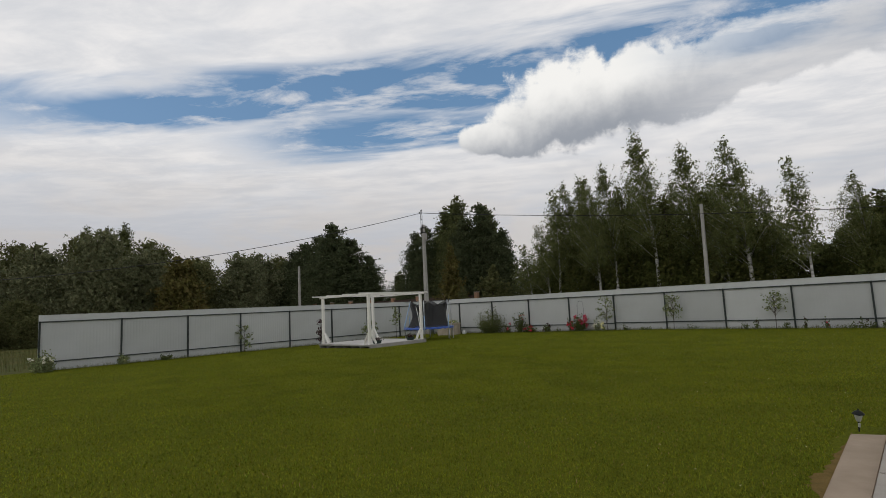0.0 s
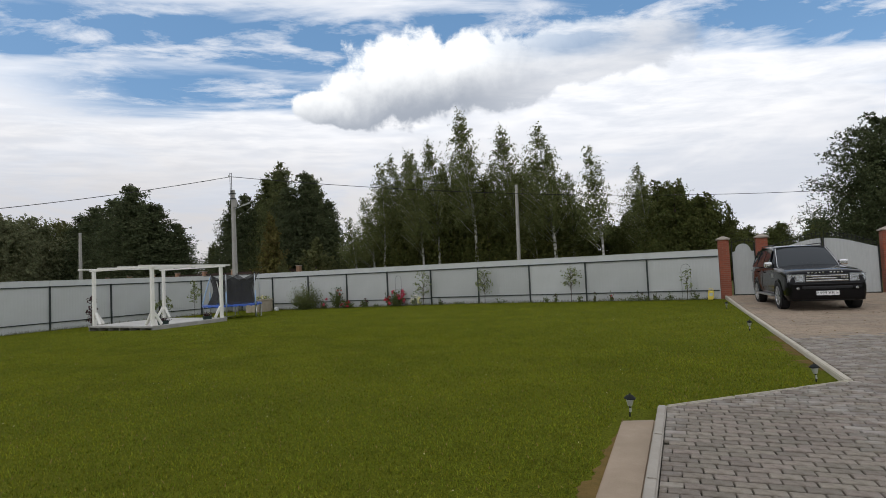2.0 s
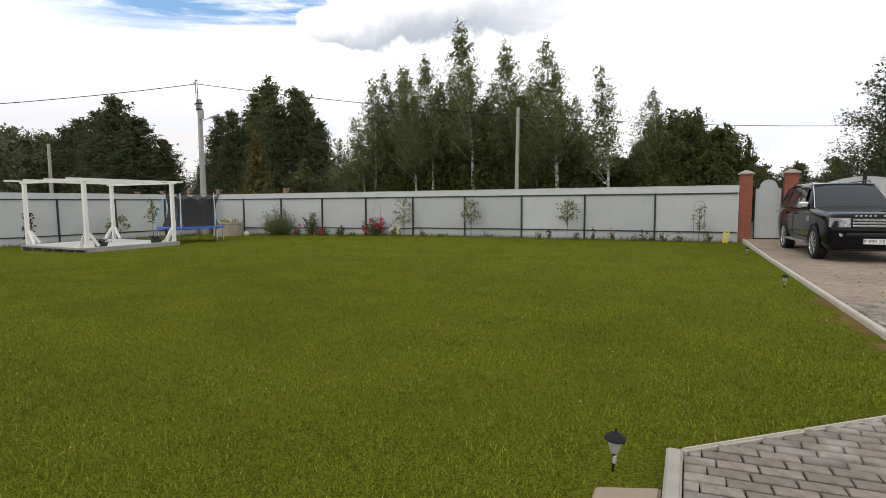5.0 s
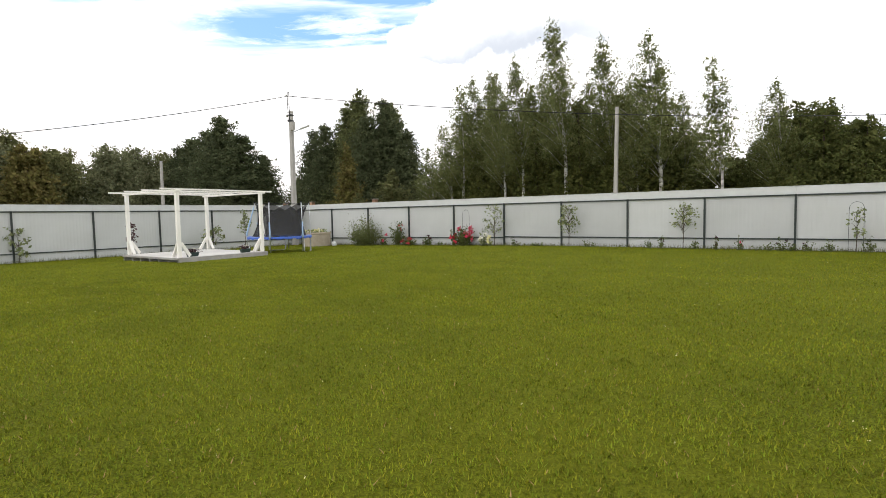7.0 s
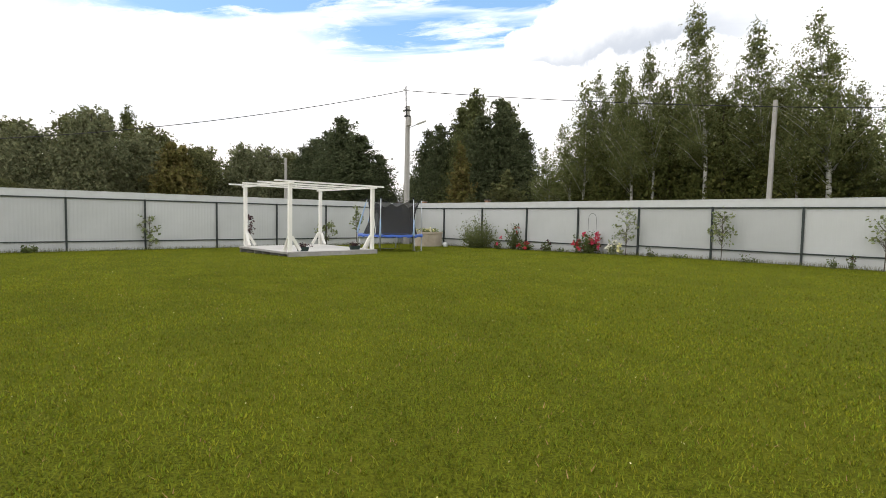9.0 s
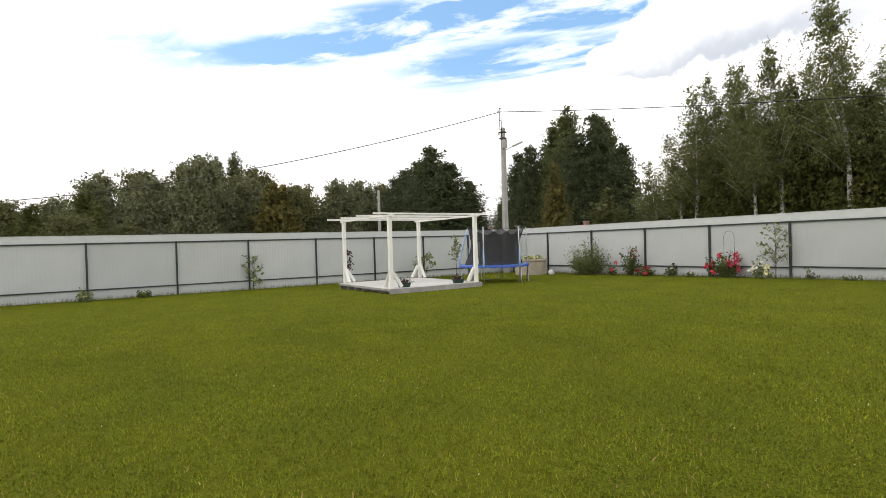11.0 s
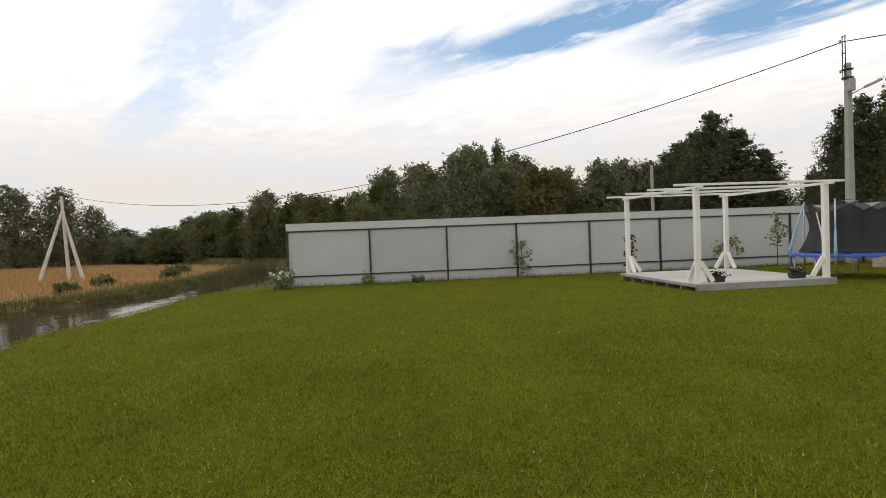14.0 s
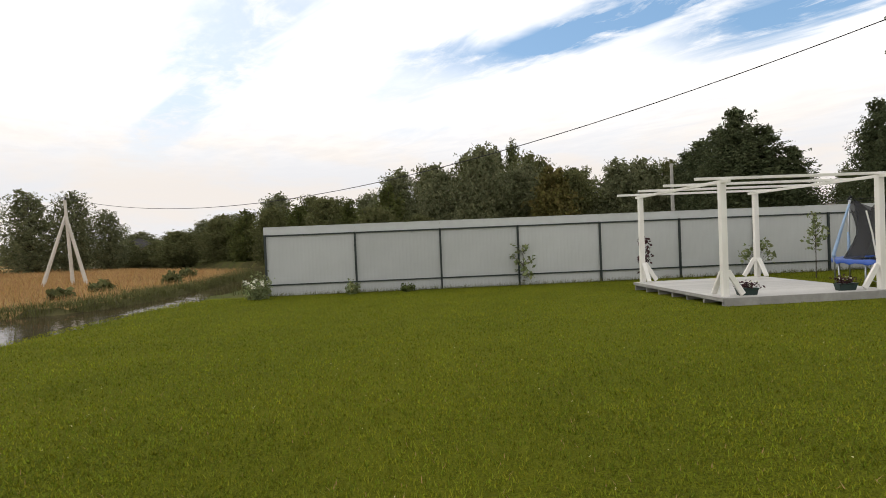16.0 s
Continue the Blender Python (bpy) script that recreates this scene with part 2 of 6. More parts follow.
MUD = mat("wet_bank", (0.085, 0.078, 0.032), (0.05, 0.05, 0.02), rough=0.85, scale=2.5, bump=0.9, bump_scale=9.0, spec=0.04)
BARE = mat("bare_soil", (0.19, 0.125, 0.045), (0.11, 0.085, 0.025), rough=0.95, scale=9.0, bump=0.9, bump_scale=50.0, spec=0.05)
BLADE = mat("grass_blade", (0.205, 0.228, 0.016), (0.128, 0.15, 0.012), rough=0.7, scale=0.9, mix=0.85, island=0.5, trans=0.35, spec=0.12)
REED = mat("dry_reed", (0.42, 0.262, 0.108), (0.31, 0.195, 0.08), rough=0.8, scale=0.5, island=0.3, trans=0.2)
WEED = mat("bank_weed", (0.128, 0.128, 0.038), (0.074, 0.08, 0.023), rough=0.8, scale=0.8, island=0.35, trans=0.25)
WHITE_FLOWER = mat("white_petal", (0.75, 0.73, 0.62), (0.6, 0.58, 0.45), rough=0.6, scale=20)
PALE_FLOWER = mat("pale_yellow_petal", (0.72, 0.68, 0.35), (0.6, 0.55, 0.2), rough=0.6, scale=20)
RED_FLOWER = mat("red_petal", (0.50, 0.025, 0.045), (0.34, 0.012, 0.025), rough=0.55, scale=20)
PINK_FLOWER = mat("pink_petal", (0.66, 0.06, 0.13), (0.5, 0.03, 0.07), rough=0.55, scale=20)
SHEET = mat("painted_steel_sheet", (0.462, 0.475, 0.468), (0.406, 0.418, 0.412), rough=0.42, scale=1.2, mix=0.5, big=0.35, big_scale=0.5, big_col=(0.40, 0.41, 0.395), vary=0.08)
SHEET_FOOT = mat("fence_top_band", (0.53, 0.545, 0.535), (0.465, 0.475, 0.465), rough=0.5, scale=3.0, mix=0.6)
DARK_STEEL = mat("dark_green_steel", (0.028, 0.038, 0.036), (0.018, 0.024, 0.023), rough=0.45, scale=6.0)
BLACK_IRON = mat("black_wrought_iron", (0.014, 0.014, 0.015), rough=0.45, scale=10.0)
BRICK = brick_mat()
CAPSTONE = mat("concrete_cap", (0.36, 0.31, 0.26), (0.25, 0.21, 0.18), rough=0.85, scale=9.0, bump=0.3)
KERB_GREY = mat("grey_concrete_kerb", (0.40, 0.365, 0.315), (0.30, 0.27, 0.23), rough=0.85, scale=7.0, bump=0.35, big=0.5, big_scale=1.4, big_col=(0.31, 0.275, 0.23))
KERB = mat("concrete_kerb", (0.52, 0.475, 0.39), (0.40, 0.36, 0.295), rough=0.85, scale=7.0, bump=0.35, big=0.4, big_scale=1.4, big_col=(0.42, 0.375, 0.30))
SLAB = mat("worn_concrete", (0.37, 0.285, 0.205), (0.30, 0.225, 0.16), rough=0.85, scale=5.0, bump=0.3, big=0.5, big_scale=2.0, big_col=(0.25, 0.195, 0.13))
PAVER = mat("grey_paver", (0.235, 0.198, 0.158), (0.15, 0.124, 0.098), rough=0.8, scale=16.0, mix=0.85, bump=0.4, bump_scale=90, vary=0.2, big=0.42, big_scale=5.0, big_col=(0.40, 0.38, 0.35))
PAVER_J = mat("grey_paver_field", (0.235, 0.198, 0.158), (0.15, 0.124, 0.098), rough=0.8, scale=16.0, mix=0.85, bump=0.4, bump_scale=90, island=0.2, big=0.42, big_scale=5.0, big_col=(0.40, 0.38, 0.35))
PAVER_T = mat("sandy_paver_field", (0.34, 0.265, 0.19), (0.26, 0.195, 0.14), rough=0.85, scale=8.0, mix=0.7, bump=0.4, bump_scale=90, island=0.10, big=0.55, big_scale=0.7, big_col=(0.22, 0.18, 0.14))
JOINT = mat("sand_joint", (0.035, 0.03, 0.02), (0.022, 0.024, 0.01), rough=0.95, scale=14.0)
WHITE_WOOD = mat("white_painted_timber", (0.80, 0.78, 0.73), (0.70, 0.68, 0.63), rough=0.55, scale=5.0, stretch=(1, 1, 0.2), bump=0.2, bump_scale=40)
DECK = mat("grey_deck_board", (0.50, 0.485, 0.455), (0.38, 0.365, 0.335), rough=0.75, scale=6.0, stretch=(1, 0.15, 1), bump=0.3, vary=0.10)
SKIRT = mat("weathered_grey_board", (0.36, 0.35, 0.33), (0.25, 0.24, 0.225), rough=0.8, scale=7.0, bump=0.4, big=0.5, big_scale=2.0)
PALE_CONCRETE = mat("whitened_concrete", (0.62, 0.58, 0.52), (0.50, 0.465, 0.41), rough=0.85, scale=3.0, bump=0.3, big=0.3, big_scale=0.8)
CONCRETE = mat("concrete_post", (0.40, 0.385, 0.355), (0.30, 0.29, 0.265), rough=0.85, scale=6.0, bump=0.3, big=0.4, big_scale=0.8)
GALV = mat("galvanised_tube", (0.50, 0.52, 0.54), (0.38, 0.40, 0.42), rough=0.38, metal=0.8, scale=12.0)
BLUE_PVC = mat("blue_vinyl", (0.03, 0.10, 0.42), (0.02, 0.06, 0.28), rough=0.4, scale=5.0)
PALE_BLUE = mat("faded_blue_foam", (0.34, 0.46, 0.62), (0.20, 0.33, 0.52), rough=0.6, scale=8.0)
NET = see_through("black_safety_net", (0.02, 0.02, 0.022), 0.80)
MAT_BLACK = mat("black_jumping_mat", (0.02, 0.02, 0.022), rough=0.75, scale=10.0)
PLASTIC = mat("dark_plastic", (0.016, 0.018, 0.018), rough=0.6, scale=12.0, spec=0.15)
POT_GREEN = mat("dark_green_plastic", (0.02, 0.04, 0.035), rough=0.45, scale=12.0)
FROST = mat("frosted_plastic", (0.40, 0.41, 0.36), (0.30, 0.31, 0.27), rough=0.3, scale=12.0)
YELLOW = mat("yellow_plastic", (0.75, 0.60, 0.10), (0.65, 0.5, 0.08), rough=0.45, scale=9.0)
STONE = mat("beige_concrete_ring", (0.44, 0.38, 0.30), (0.33, 0.28, 0.21), rough=0.9, scale=6.0, bump=0.4, big=0.4, big_scale=2.5)
CABLE = mat("black_cable", (0.03, 0.03, 0.032), rough=0.6, scale=4.0)
BARK = mat("grey_brown_bark", (0.085, 0.068, 0.05), (0.045, 0.036, 0.028), rough=0.95, scale=5.0, stretch=(1, 1, 0.25), bump=0.7, bump_scale=12)
BIRCH_BARK = mat("white_birch_bark", (0.66, 0.64, 0.60), (0.07, 0.065, 0.06), rough=0.8, scale=2.2, mix=0.75, stretch=(0.5, 0.5, 2.2), bump=0.4, bump_scale=8)
LEAF_BIRCH = leaf_mat("birch_leaf", (0.205, 0.222, 0.09), (0.125, 0.143, 0.052), trans=0.42)
# for far trees: this leaf colour is lightened to stand in for haze
LEAF_DARK = leaf_mat("dense_dark_leaf", (0.15, 0.164, 0.066), (0.092, 0.105, 0.043), trans=0.36)
LEAF_ALDER = leaf_mat("alder_shade_leaf", (0.112, 0.12, 0.036), (0.064, 0.072, 0.02), trans=0.34)
LEAF_OLIVE = leaf_mat("olive_alder_leaf", (0.128, 0.142, 0.046), (0.076, 0.088, 0.027), trans=0.36)
LEAF_BROAD = leaf_mat("glossy_dark_leaf", (0.10, 0.118, 0.055), (0.058, 0.072, 0.032), trans=0.28)
LEAF_MID = leaf_mat("alder_leaf", (0.165, 0.17, 0.073), (0.108, 0.115, 0.047), trans=0.38)
# willow and spruce: paler than the leaves, distance haze is mixed into the colour
LEAF_WILLOW = leaf_mat("hazed_willow_leaf", (0.205, 0.214, 0.115), (0.14, 0.15, 0.078), trans=0.38)
LEAF_SPRUCE = leaf_mat("hazed_spruce_needle", (0.108, 0.125, 0.062), (0.066, 0.08, 0.039), trans=0.34)
LEAF_YELLOW = leaf_mat("turning_leaf", (0.175, 0.148, 0.05), (0.11, 0.105, 0.034))
LEAF_SAP = leaf_mat("sapling_leaf", (0.24, 0.27, 0.13), (0.15, 0.18, 0.075), trans=0.35)
LEAF_BUSH = leaf_mat("bush_leaf", (0.115, 0.14, 0.048), (0.066, 0.086, 0.027), trans=0.32)
LEAF_FEATHER = leaf_mat("feathery_leaf", (0.17, 0.19, 0.075), (0.10, 0.12, 0.042), trans=0.35)
LEAF_PURPLE = leaf_mat("purple_leaf", (0.06, 0.03, 0.035), (0.09, 0.05, 0.05))
STEM = mat("green_stem", (0.10, 0.11, 0.04), rough=0.7, scale=15)


def car_paint():
    m = mat("black_car_paint", (0.005, 0.005, 0.006), rough=0.11, scale=3.0, mix=0.3, coat=0.0, spec=0.24)
    return m


PAINT = car_paint()
CHROME = mat("bright_chrome", (0.75, 0.75, 0.76), (0.66, 0.66, 0.68), rough=0.14, metal=1.0, scale=5.0)
ALLOY = mat("silver_alloy", (0.55, 0.55, 0.56), (0.45, 0.45, 0.46), rough=0.32, metal=0.9, scale=7.0)
RUBBER = mat("black_rubber", (0.016, 0.016, 0.017), rough=0.8, scale=14.0)
TRIM = mat("black_trim", (0.012, 0.012, 0.013), rough=0.5, scale=14.0)
PLATE = mat("white_plate", (0.78, 0.78, 0.78), (0.72, 0.72, 0.72), rough=0.4, scale=9.0)
INK = mat("black_ink", (0.012, 0.012, 0.014), rough=0.5, scale=9.0)


def glass_mat(name, tint, rough=0.03, keep=0.55):
    m = bpy.data.materials.new(name)
    m.use_nodes = True
    nt = m.node_tree
    bs = nt.nodes["Principled BSDF"]
    bs.inputs["Base Color"].default_value, bs.inputs["Roughness"].default_value = (*tint, 1), rough
    bs.inputs["Transmission Weight"].default_value, bs.inputs["IOR"].default_value = keep, 1.5
    return m


CAR_GLASS = glass_mat("tinted_car_glass", (0.03, 0.034, 0.038), 0.02, 0.0)
LAMP_GLASS = glass_mat("headlight_glass", (0.75, 0.78, 0.8), 0.05, 0.75)


def water_mat():
    m = bpy.data.materials.new("still_river_water")
    m.use_nodes = True
    nt = m.node_tree
    bs = nt.nodes["Principled BSDF"]
    bs.inputs["Base Color"].default_value, bs.inputs["Roughness"].default_value = (0.055, 0.040, 0.024, 1), 0.04
    bs.inputs["IOR"].default_value = 1.33
    tc = nt.nodes.new("ShaderNodeTexCoord")
    b = nt.nodes.new("ShaderNodeBump")
    b.inputs["Strength"].default_value, b.inputs["Distance"].default_value = 0.4, 0.05
    nt.links.new(noise_tex(nt, tc.outputs["Object"], 1.1, 3.0), b.inputs["Height"])
    nt.links.new(b.outputs[0], bs.inputs["Normal"])
    return m


WATER = water_mat()


# ---------------------------------------------------------------- mesh helpers
def mesh_np(name, verts, faces, material, smooth=False):
    """A mesh from arrays; faces is an (n, k) array or a list of tuples."""
    me = bpy.data.meshes.new(name)
    if isinstance(faces, np.ndarray):
        n, k = faces.shape
        me.vertices.add(len(verts))
        me.vertices.foreach_set("co", np.asarray(verts, np.float32).ravel())
        me.loops.add(n * k)
        me.loops.foreach_set("vertex_index", faces.astype(np.int32).ravel())
        me.polygons.add(n)
        me.polygons.foreach_set("loop_start", np.arange(0, n * k, k, dtype=np.int32))
        me.update(calc_edges=True)
    else:
        me.from_pydata([tuple(v) for v in verts], [], [tuple(f) for f in faces])
        me.update()
    me.materials.append(material)
    if smooth:
        me.polygons.foreach_set("use_smooth", [True] * len(me.polygons))
    return me


def part(name, source, material, parent=None, label="", smooth=False):
    """Links a bmesh or a mesh as ONE object, under a thing or a part if given."""
    if isinstance(source, bmesh.types.BMesh):
        me = bpy.data.meshes.new(name)
        source.to_mesh(me)
        source.free()
        me.materials.append(material)
        if smooth:
            me.polygons.foreach_set("use_smooth", [True] * len(me.polygons))
    else:
        me = source
    ob = new(name, me)
    if parent is not None:
        ob.parent = parent
    if label:
        tagged(ob, label)
    return ob


def thing(name, label, category, group="", at=None):
    ob = new(name)
    ob.empty_display_size = 0.2
    if at is not None:
        ob.matrix_basis = at
    return tagged(ob, label, category, group)


def box(bm, x0, x1, y0, y1, z0, z1, bevel=0.0, m=None):
    """Adds a box, its edges rounded by bevel."""
    c = ((x0 + x1) / 2, (y0 + y1) / 2, (z0 + z1) / 2)
    t = Matrix.Translation(c) @ Matrix.Diagonal((x1 - x0, y1 - y0, z1 - z0, 1))
    r = bmesh.ops.create_cube(bm, size=1.0, matrix=(m @ t) if m else t)
    if bevel:
        edges = list({e for v in r["verts"] for e in v.link_edges})
        bmesh.ops.bevel(bm, geom=edges, offset=bevel, segments=2, affect="EDGES", profile=0.6)
    return bm


def one_box(*a, **k):
    return box(bmesh.new(), *a, **k)


def beam(bm, a, b, w, h, bevel=0.006):
    """A square-cut timber or bar from a to b."""
    a, b = Vector(a), Vector(b)
    d = b - a
    q = d.to_track_quat("Z", "Y").to_matrix().to_4x4()
    m = Matrix.Translation(a) @ q
    return box(bm, -w / 2, w / 2, -h / 2, h / 2, 0, d.length, bevel, m)


def tube(bm, pts, radii, sides=8, cap=True):
    """A round tube along points, with a radius for each."""
    rings = []
    n = len(pts)
    pts = [Vector(p) for p in pts]
    for i, p in enumerate(pts):
        d = (pts[min(i + 1, n - 1)] - pts[max(i - 1, 0)]).normalized()
        side = d.cross(Vector((0.31, 0.17, 0.93)) if abs(d.z) < 0.9 else Vector((0.9, 0.2, 0.1))).normalized()
        up = side.cross(d)
        r = radii[i] if hasattr(radii, "__len__") else radii
        rings.append([bm.verts.new(p + (side * math.cos(2 * math.pi * k / sides) + up * math.sin(2 * math.pi * k / sides)) * r) for k in range(sides)])
    for i in range(n - 1):
        for k in range(sides):
            bm.faces.new((rings[i][k], rings[i][(k + 1) % sides], rings[i + 1][(k + 1) % sides], rings[i + 1][k]))
    if cap:
        bm.faces.new(rings[0][::-1])
        bm.faces.new(rings[-1])
    return bm


def one_tube(*a, **k):
    return tube(bmesh.new(), *a, **k)


def lathe(bm, profile, sides=16, m=None):
    """Turns (radius, z) pairs round the z axis."""
    rings = []
    for r, z in profile:
        ring = [Vector((r * math.cos(2 * math.pi * k / sides), r * math.sin(2 * math.pi * k / sides), z)) for k in range(sides)]
        rings.append([bm.verts.new(m @ v if m else v) for v in ring])
    for i in range(len(profile) - 1):
        for k in range(sides):
            bm.faces.new((rings[i][k], rings[i][(k + 1) % sides], rings[i + 1][(k + 1) % sides], rings[i + 1][k]))
    bm.faces.new(rings[0][::-1])
    bm.faces.new(rings[-1])
    return bm


def cards(rng, centres, size, length=1.6, droop=0.0):
    """Small leaf-shaped quads at centres, turned at random; returns vertices and faces."""
    n = len(centres)
    a = rng.normal(size=(n, 3))
    a[:, 2] -= droop
    a /= np.linalg.norm(a, axis=1, keepdims=True)
    b = np.cross(a, rng.normal(size=(n, 3)))
    b /= np.linalg.norm(b, axis=1, keepdims=True) + 1e-9
    s = size * rng.uniform(0.6, 1.35, (n, 1))
    up = np.cross(a, b)
    v = np.stack([centres - a * s * length / 2, centres + b * s * 0.5 + up * s * 0.12, centres + a * s * length / 2, centres - b * s * 0.5 + up * s * 0.12], 1)
    return v.reshape(-1, 3), np.arange(4 * n).reshape(n, 4)


def leaflets(rng, centres, size, droop=0.0):
    """Pointed single leaves at centres, turned at random; size is one value for each."""
    n = len(centres)
    a = rng.normal(size=(n, 3))
    a[:, 2] -= droop
    a /= np.linalg.norm(a, axis=1, keepdims=True)
    b = np.cross(a, rng.normal(size=(n, 3)))
    b /= np.linalg.norm(b, axis=1, keepdims=True) + 1e-9
    s = size * rng.uniform(0.6, 1.35, (n, 1))
    v = np.stack([centres - a * s * 0.6 - b * s * 0.55, centres - a * s * 0.6 + b * s * 0.55, centres + a * s * 1.0], 1)
    return v.reshape(-1, 3), np.arange(3 * n).reshape(n, 3)


# ---------------------------------------------------------------- ground
def slope(x, y):
    """Height of the garden's lawn: nearly level, falling gently to the west."""
    return -0.02 - 0.22 * np.clip((-8.0 - x) / 16.0, 0.0, 1.0)


WATER_Z = -1.75
NEAR_BANK = [(40, -31), (10, -28.5), (-8, -24.4), (-14, -23.0), (-20, -22.9), (-23, -22.7), (-28, -22.3), (-40, -22.3), (-56, -22.8), (-70, -23.5), (-78, -28.5), (-90, -42), (-110, -61), (-200, -130)]
FAR_BANK = [(-200, -150), (-130, -92), (-100, -64), (-80, -43), (-75, -37), (-70.5, -32.6), (-60, -31.0), (-48, -30.4), (-40, -30.6), (-36, -32.4), (-34, -35.2), (-30.5, -37.5), (-30, -46), (10, -60), (40, -62)]


def bank_y(line, x):
    pts = sorted(line)
    return np.interp(x, [p[0] for p in pts], [p[1] for p in pts])


def ground_z(x, y):
    z = slope(x, y)
    n, f = bank_y(NEAR_BANK, x), bank_y(FAR_BANK, x)
    wob = 0.25 * np.sin(x * 1.3) + 0.18 * np.sin(x * 3.1 + 1.0)
    down = np.clip((n + wob * 0.5 - y) / 1.9, 0, 1)                       # the near bank drops to the river bed
    down = down * down * (3 - 2 * down)
    land = np.clip((f + wob - y) / 2.2, 0, 1)
    land = land * land * (3 - 2 * land)
    over = -1.45 + 0.3 * np.clip((f - y) / 30.0, 0, 1)
    z = z * (1 - down) + (-2.3) * down
    z = z * (1 - land) + over * land
    west = np.clip((-25 - x) / 40.0, 0, 1) * (1 - down) * (1 - land)
    return z - west * 0.6


def axis_steps(*spans):
    return np.unique(np.concatenate([np.arange(a, b, s) for a, b, s in spans]))


gx = axis_steps((-3000, -400, 260), (-400, -120, 14), (-120, -34, 2.0), (-34, 14, 0.5), (14, 60, 3.0), (60, 400, 30), (400, 3001, 260))
gy = axis_steps((-3000, -400, 260), (-400, -90, 14), (-90, -40, 1.6), (-40, -18, 0.4), (-18, 2, 0.8), (2, 60, 3.0), (60, 400, 30), (400, 3001, 260))
GX, GY = np.meshgrid(gx, gy, indexing="ij")
GZ = ground_z(GX, GY)
gv = np.stack([GX, GY, GZ], -1).reshape(-1, 3)
ni, nj = GX.shape
idx = np.arange(ni * nj).reshape(ni, nj)
gf = np.stack([idx[:-1, :-1], idx[1:, :-1], idx[1:, 1:], idx[:-1, 1:]], -1).reshape(-1, 4)
gme = mesh_np("ground", gv, gf, LAWN, smooth=True)
for m_ in (MEADOW, STRAW, MUD):
    gme.materials.append(m_)
fc = gv[gf].mean(1)
nb, fb = bank_y(NEAR_BANK, fc[:, 0]), bank_y(FAR_BANK, fc[:, 0])
kind = np.ones(len(gf), np.int32)
garden = (fc[:, 0] > -23.8) & (fc[:, 0] < 22) & (fc[:, 1] < 0) & (fc[:, 1] > nb - 0.35)
kind[garden] = 0
kind[(fc[:, 1] < nb - 0.35) & (fc[:, 1] > fb - 2.6)] = 3
kind[(fc[:, 1] < fb - 2.2) & (fc[:, 1] > fb - 36) & (fc[:, 0] < 0)] = 2
gme.polygons.foreach_set("material_index", kind)
ground = tagged(new("ground", gme), "mown green lawn with rough meadow and river banks beyond", "ground", kind="structure")

wx = np.array([-200, -150, -110, -90, -80, -73, -68, -60, -40, -30, -20, 0, 20, 40], float)
wv = np.array([(x, y, WATER_Z) for x in wx for y in (-75, 0)])
wv[1::2, 1] = bank_y(NEAR_BANK, wx) + 1.0
wv[0::2, 1] = bank_y(FAR_BANK, wx) - 4.0
wf = np.array([(2 * i, 2 * i + 2, 2 * i + 3, 2 * i + 1) for i in range(len(wx) - 1)])
tagged(new("water", mesh_np("water", wv, wf, WATER)), "still brown river water reflecting the sky", "river", kind="structure")


# ---------------------------------------------------------------- fences
def ribbed_sheet(length, z0, z1):
    """Profiled steel sheet in the xz plane: shallow upright ribs, 1.5 mm thick, facing -y."""
    pitch, depth = 0.115, 0.0026
    xs, ys = [], []
    x = 0.0
    while x < length - 1e-6:
        for dx, y in ((0.0, 0.0), (0.055, 0.0), (0.068, depth), (0.102, depth)):
            if x + dx < length:
                xs.append(x + dx), ys.append(y)
        x += pitch
    xs.append(length), ys.append(0.0)
    n = len(xs)
    v, f = [], []
    for back in (0.0, 0.0015):
        for z in (z0, z1):
            v += [(xs[i], ys[i] + back, z) for i in range(n)]
    for i in range(n - 1):
        f.append((i, i + 1, n + i + 1, n + i))
        f.append((2 * n + i + 1, 2 * n + i, 3 * n + i, 3 * n + i + 1))
        f.append((n + i, n + i + 1, 3 * n + i + 1, 3 * n + i))
        f.append((i + 1, i, 2 * n + i, 2 * n + i + 1))
    return v, f


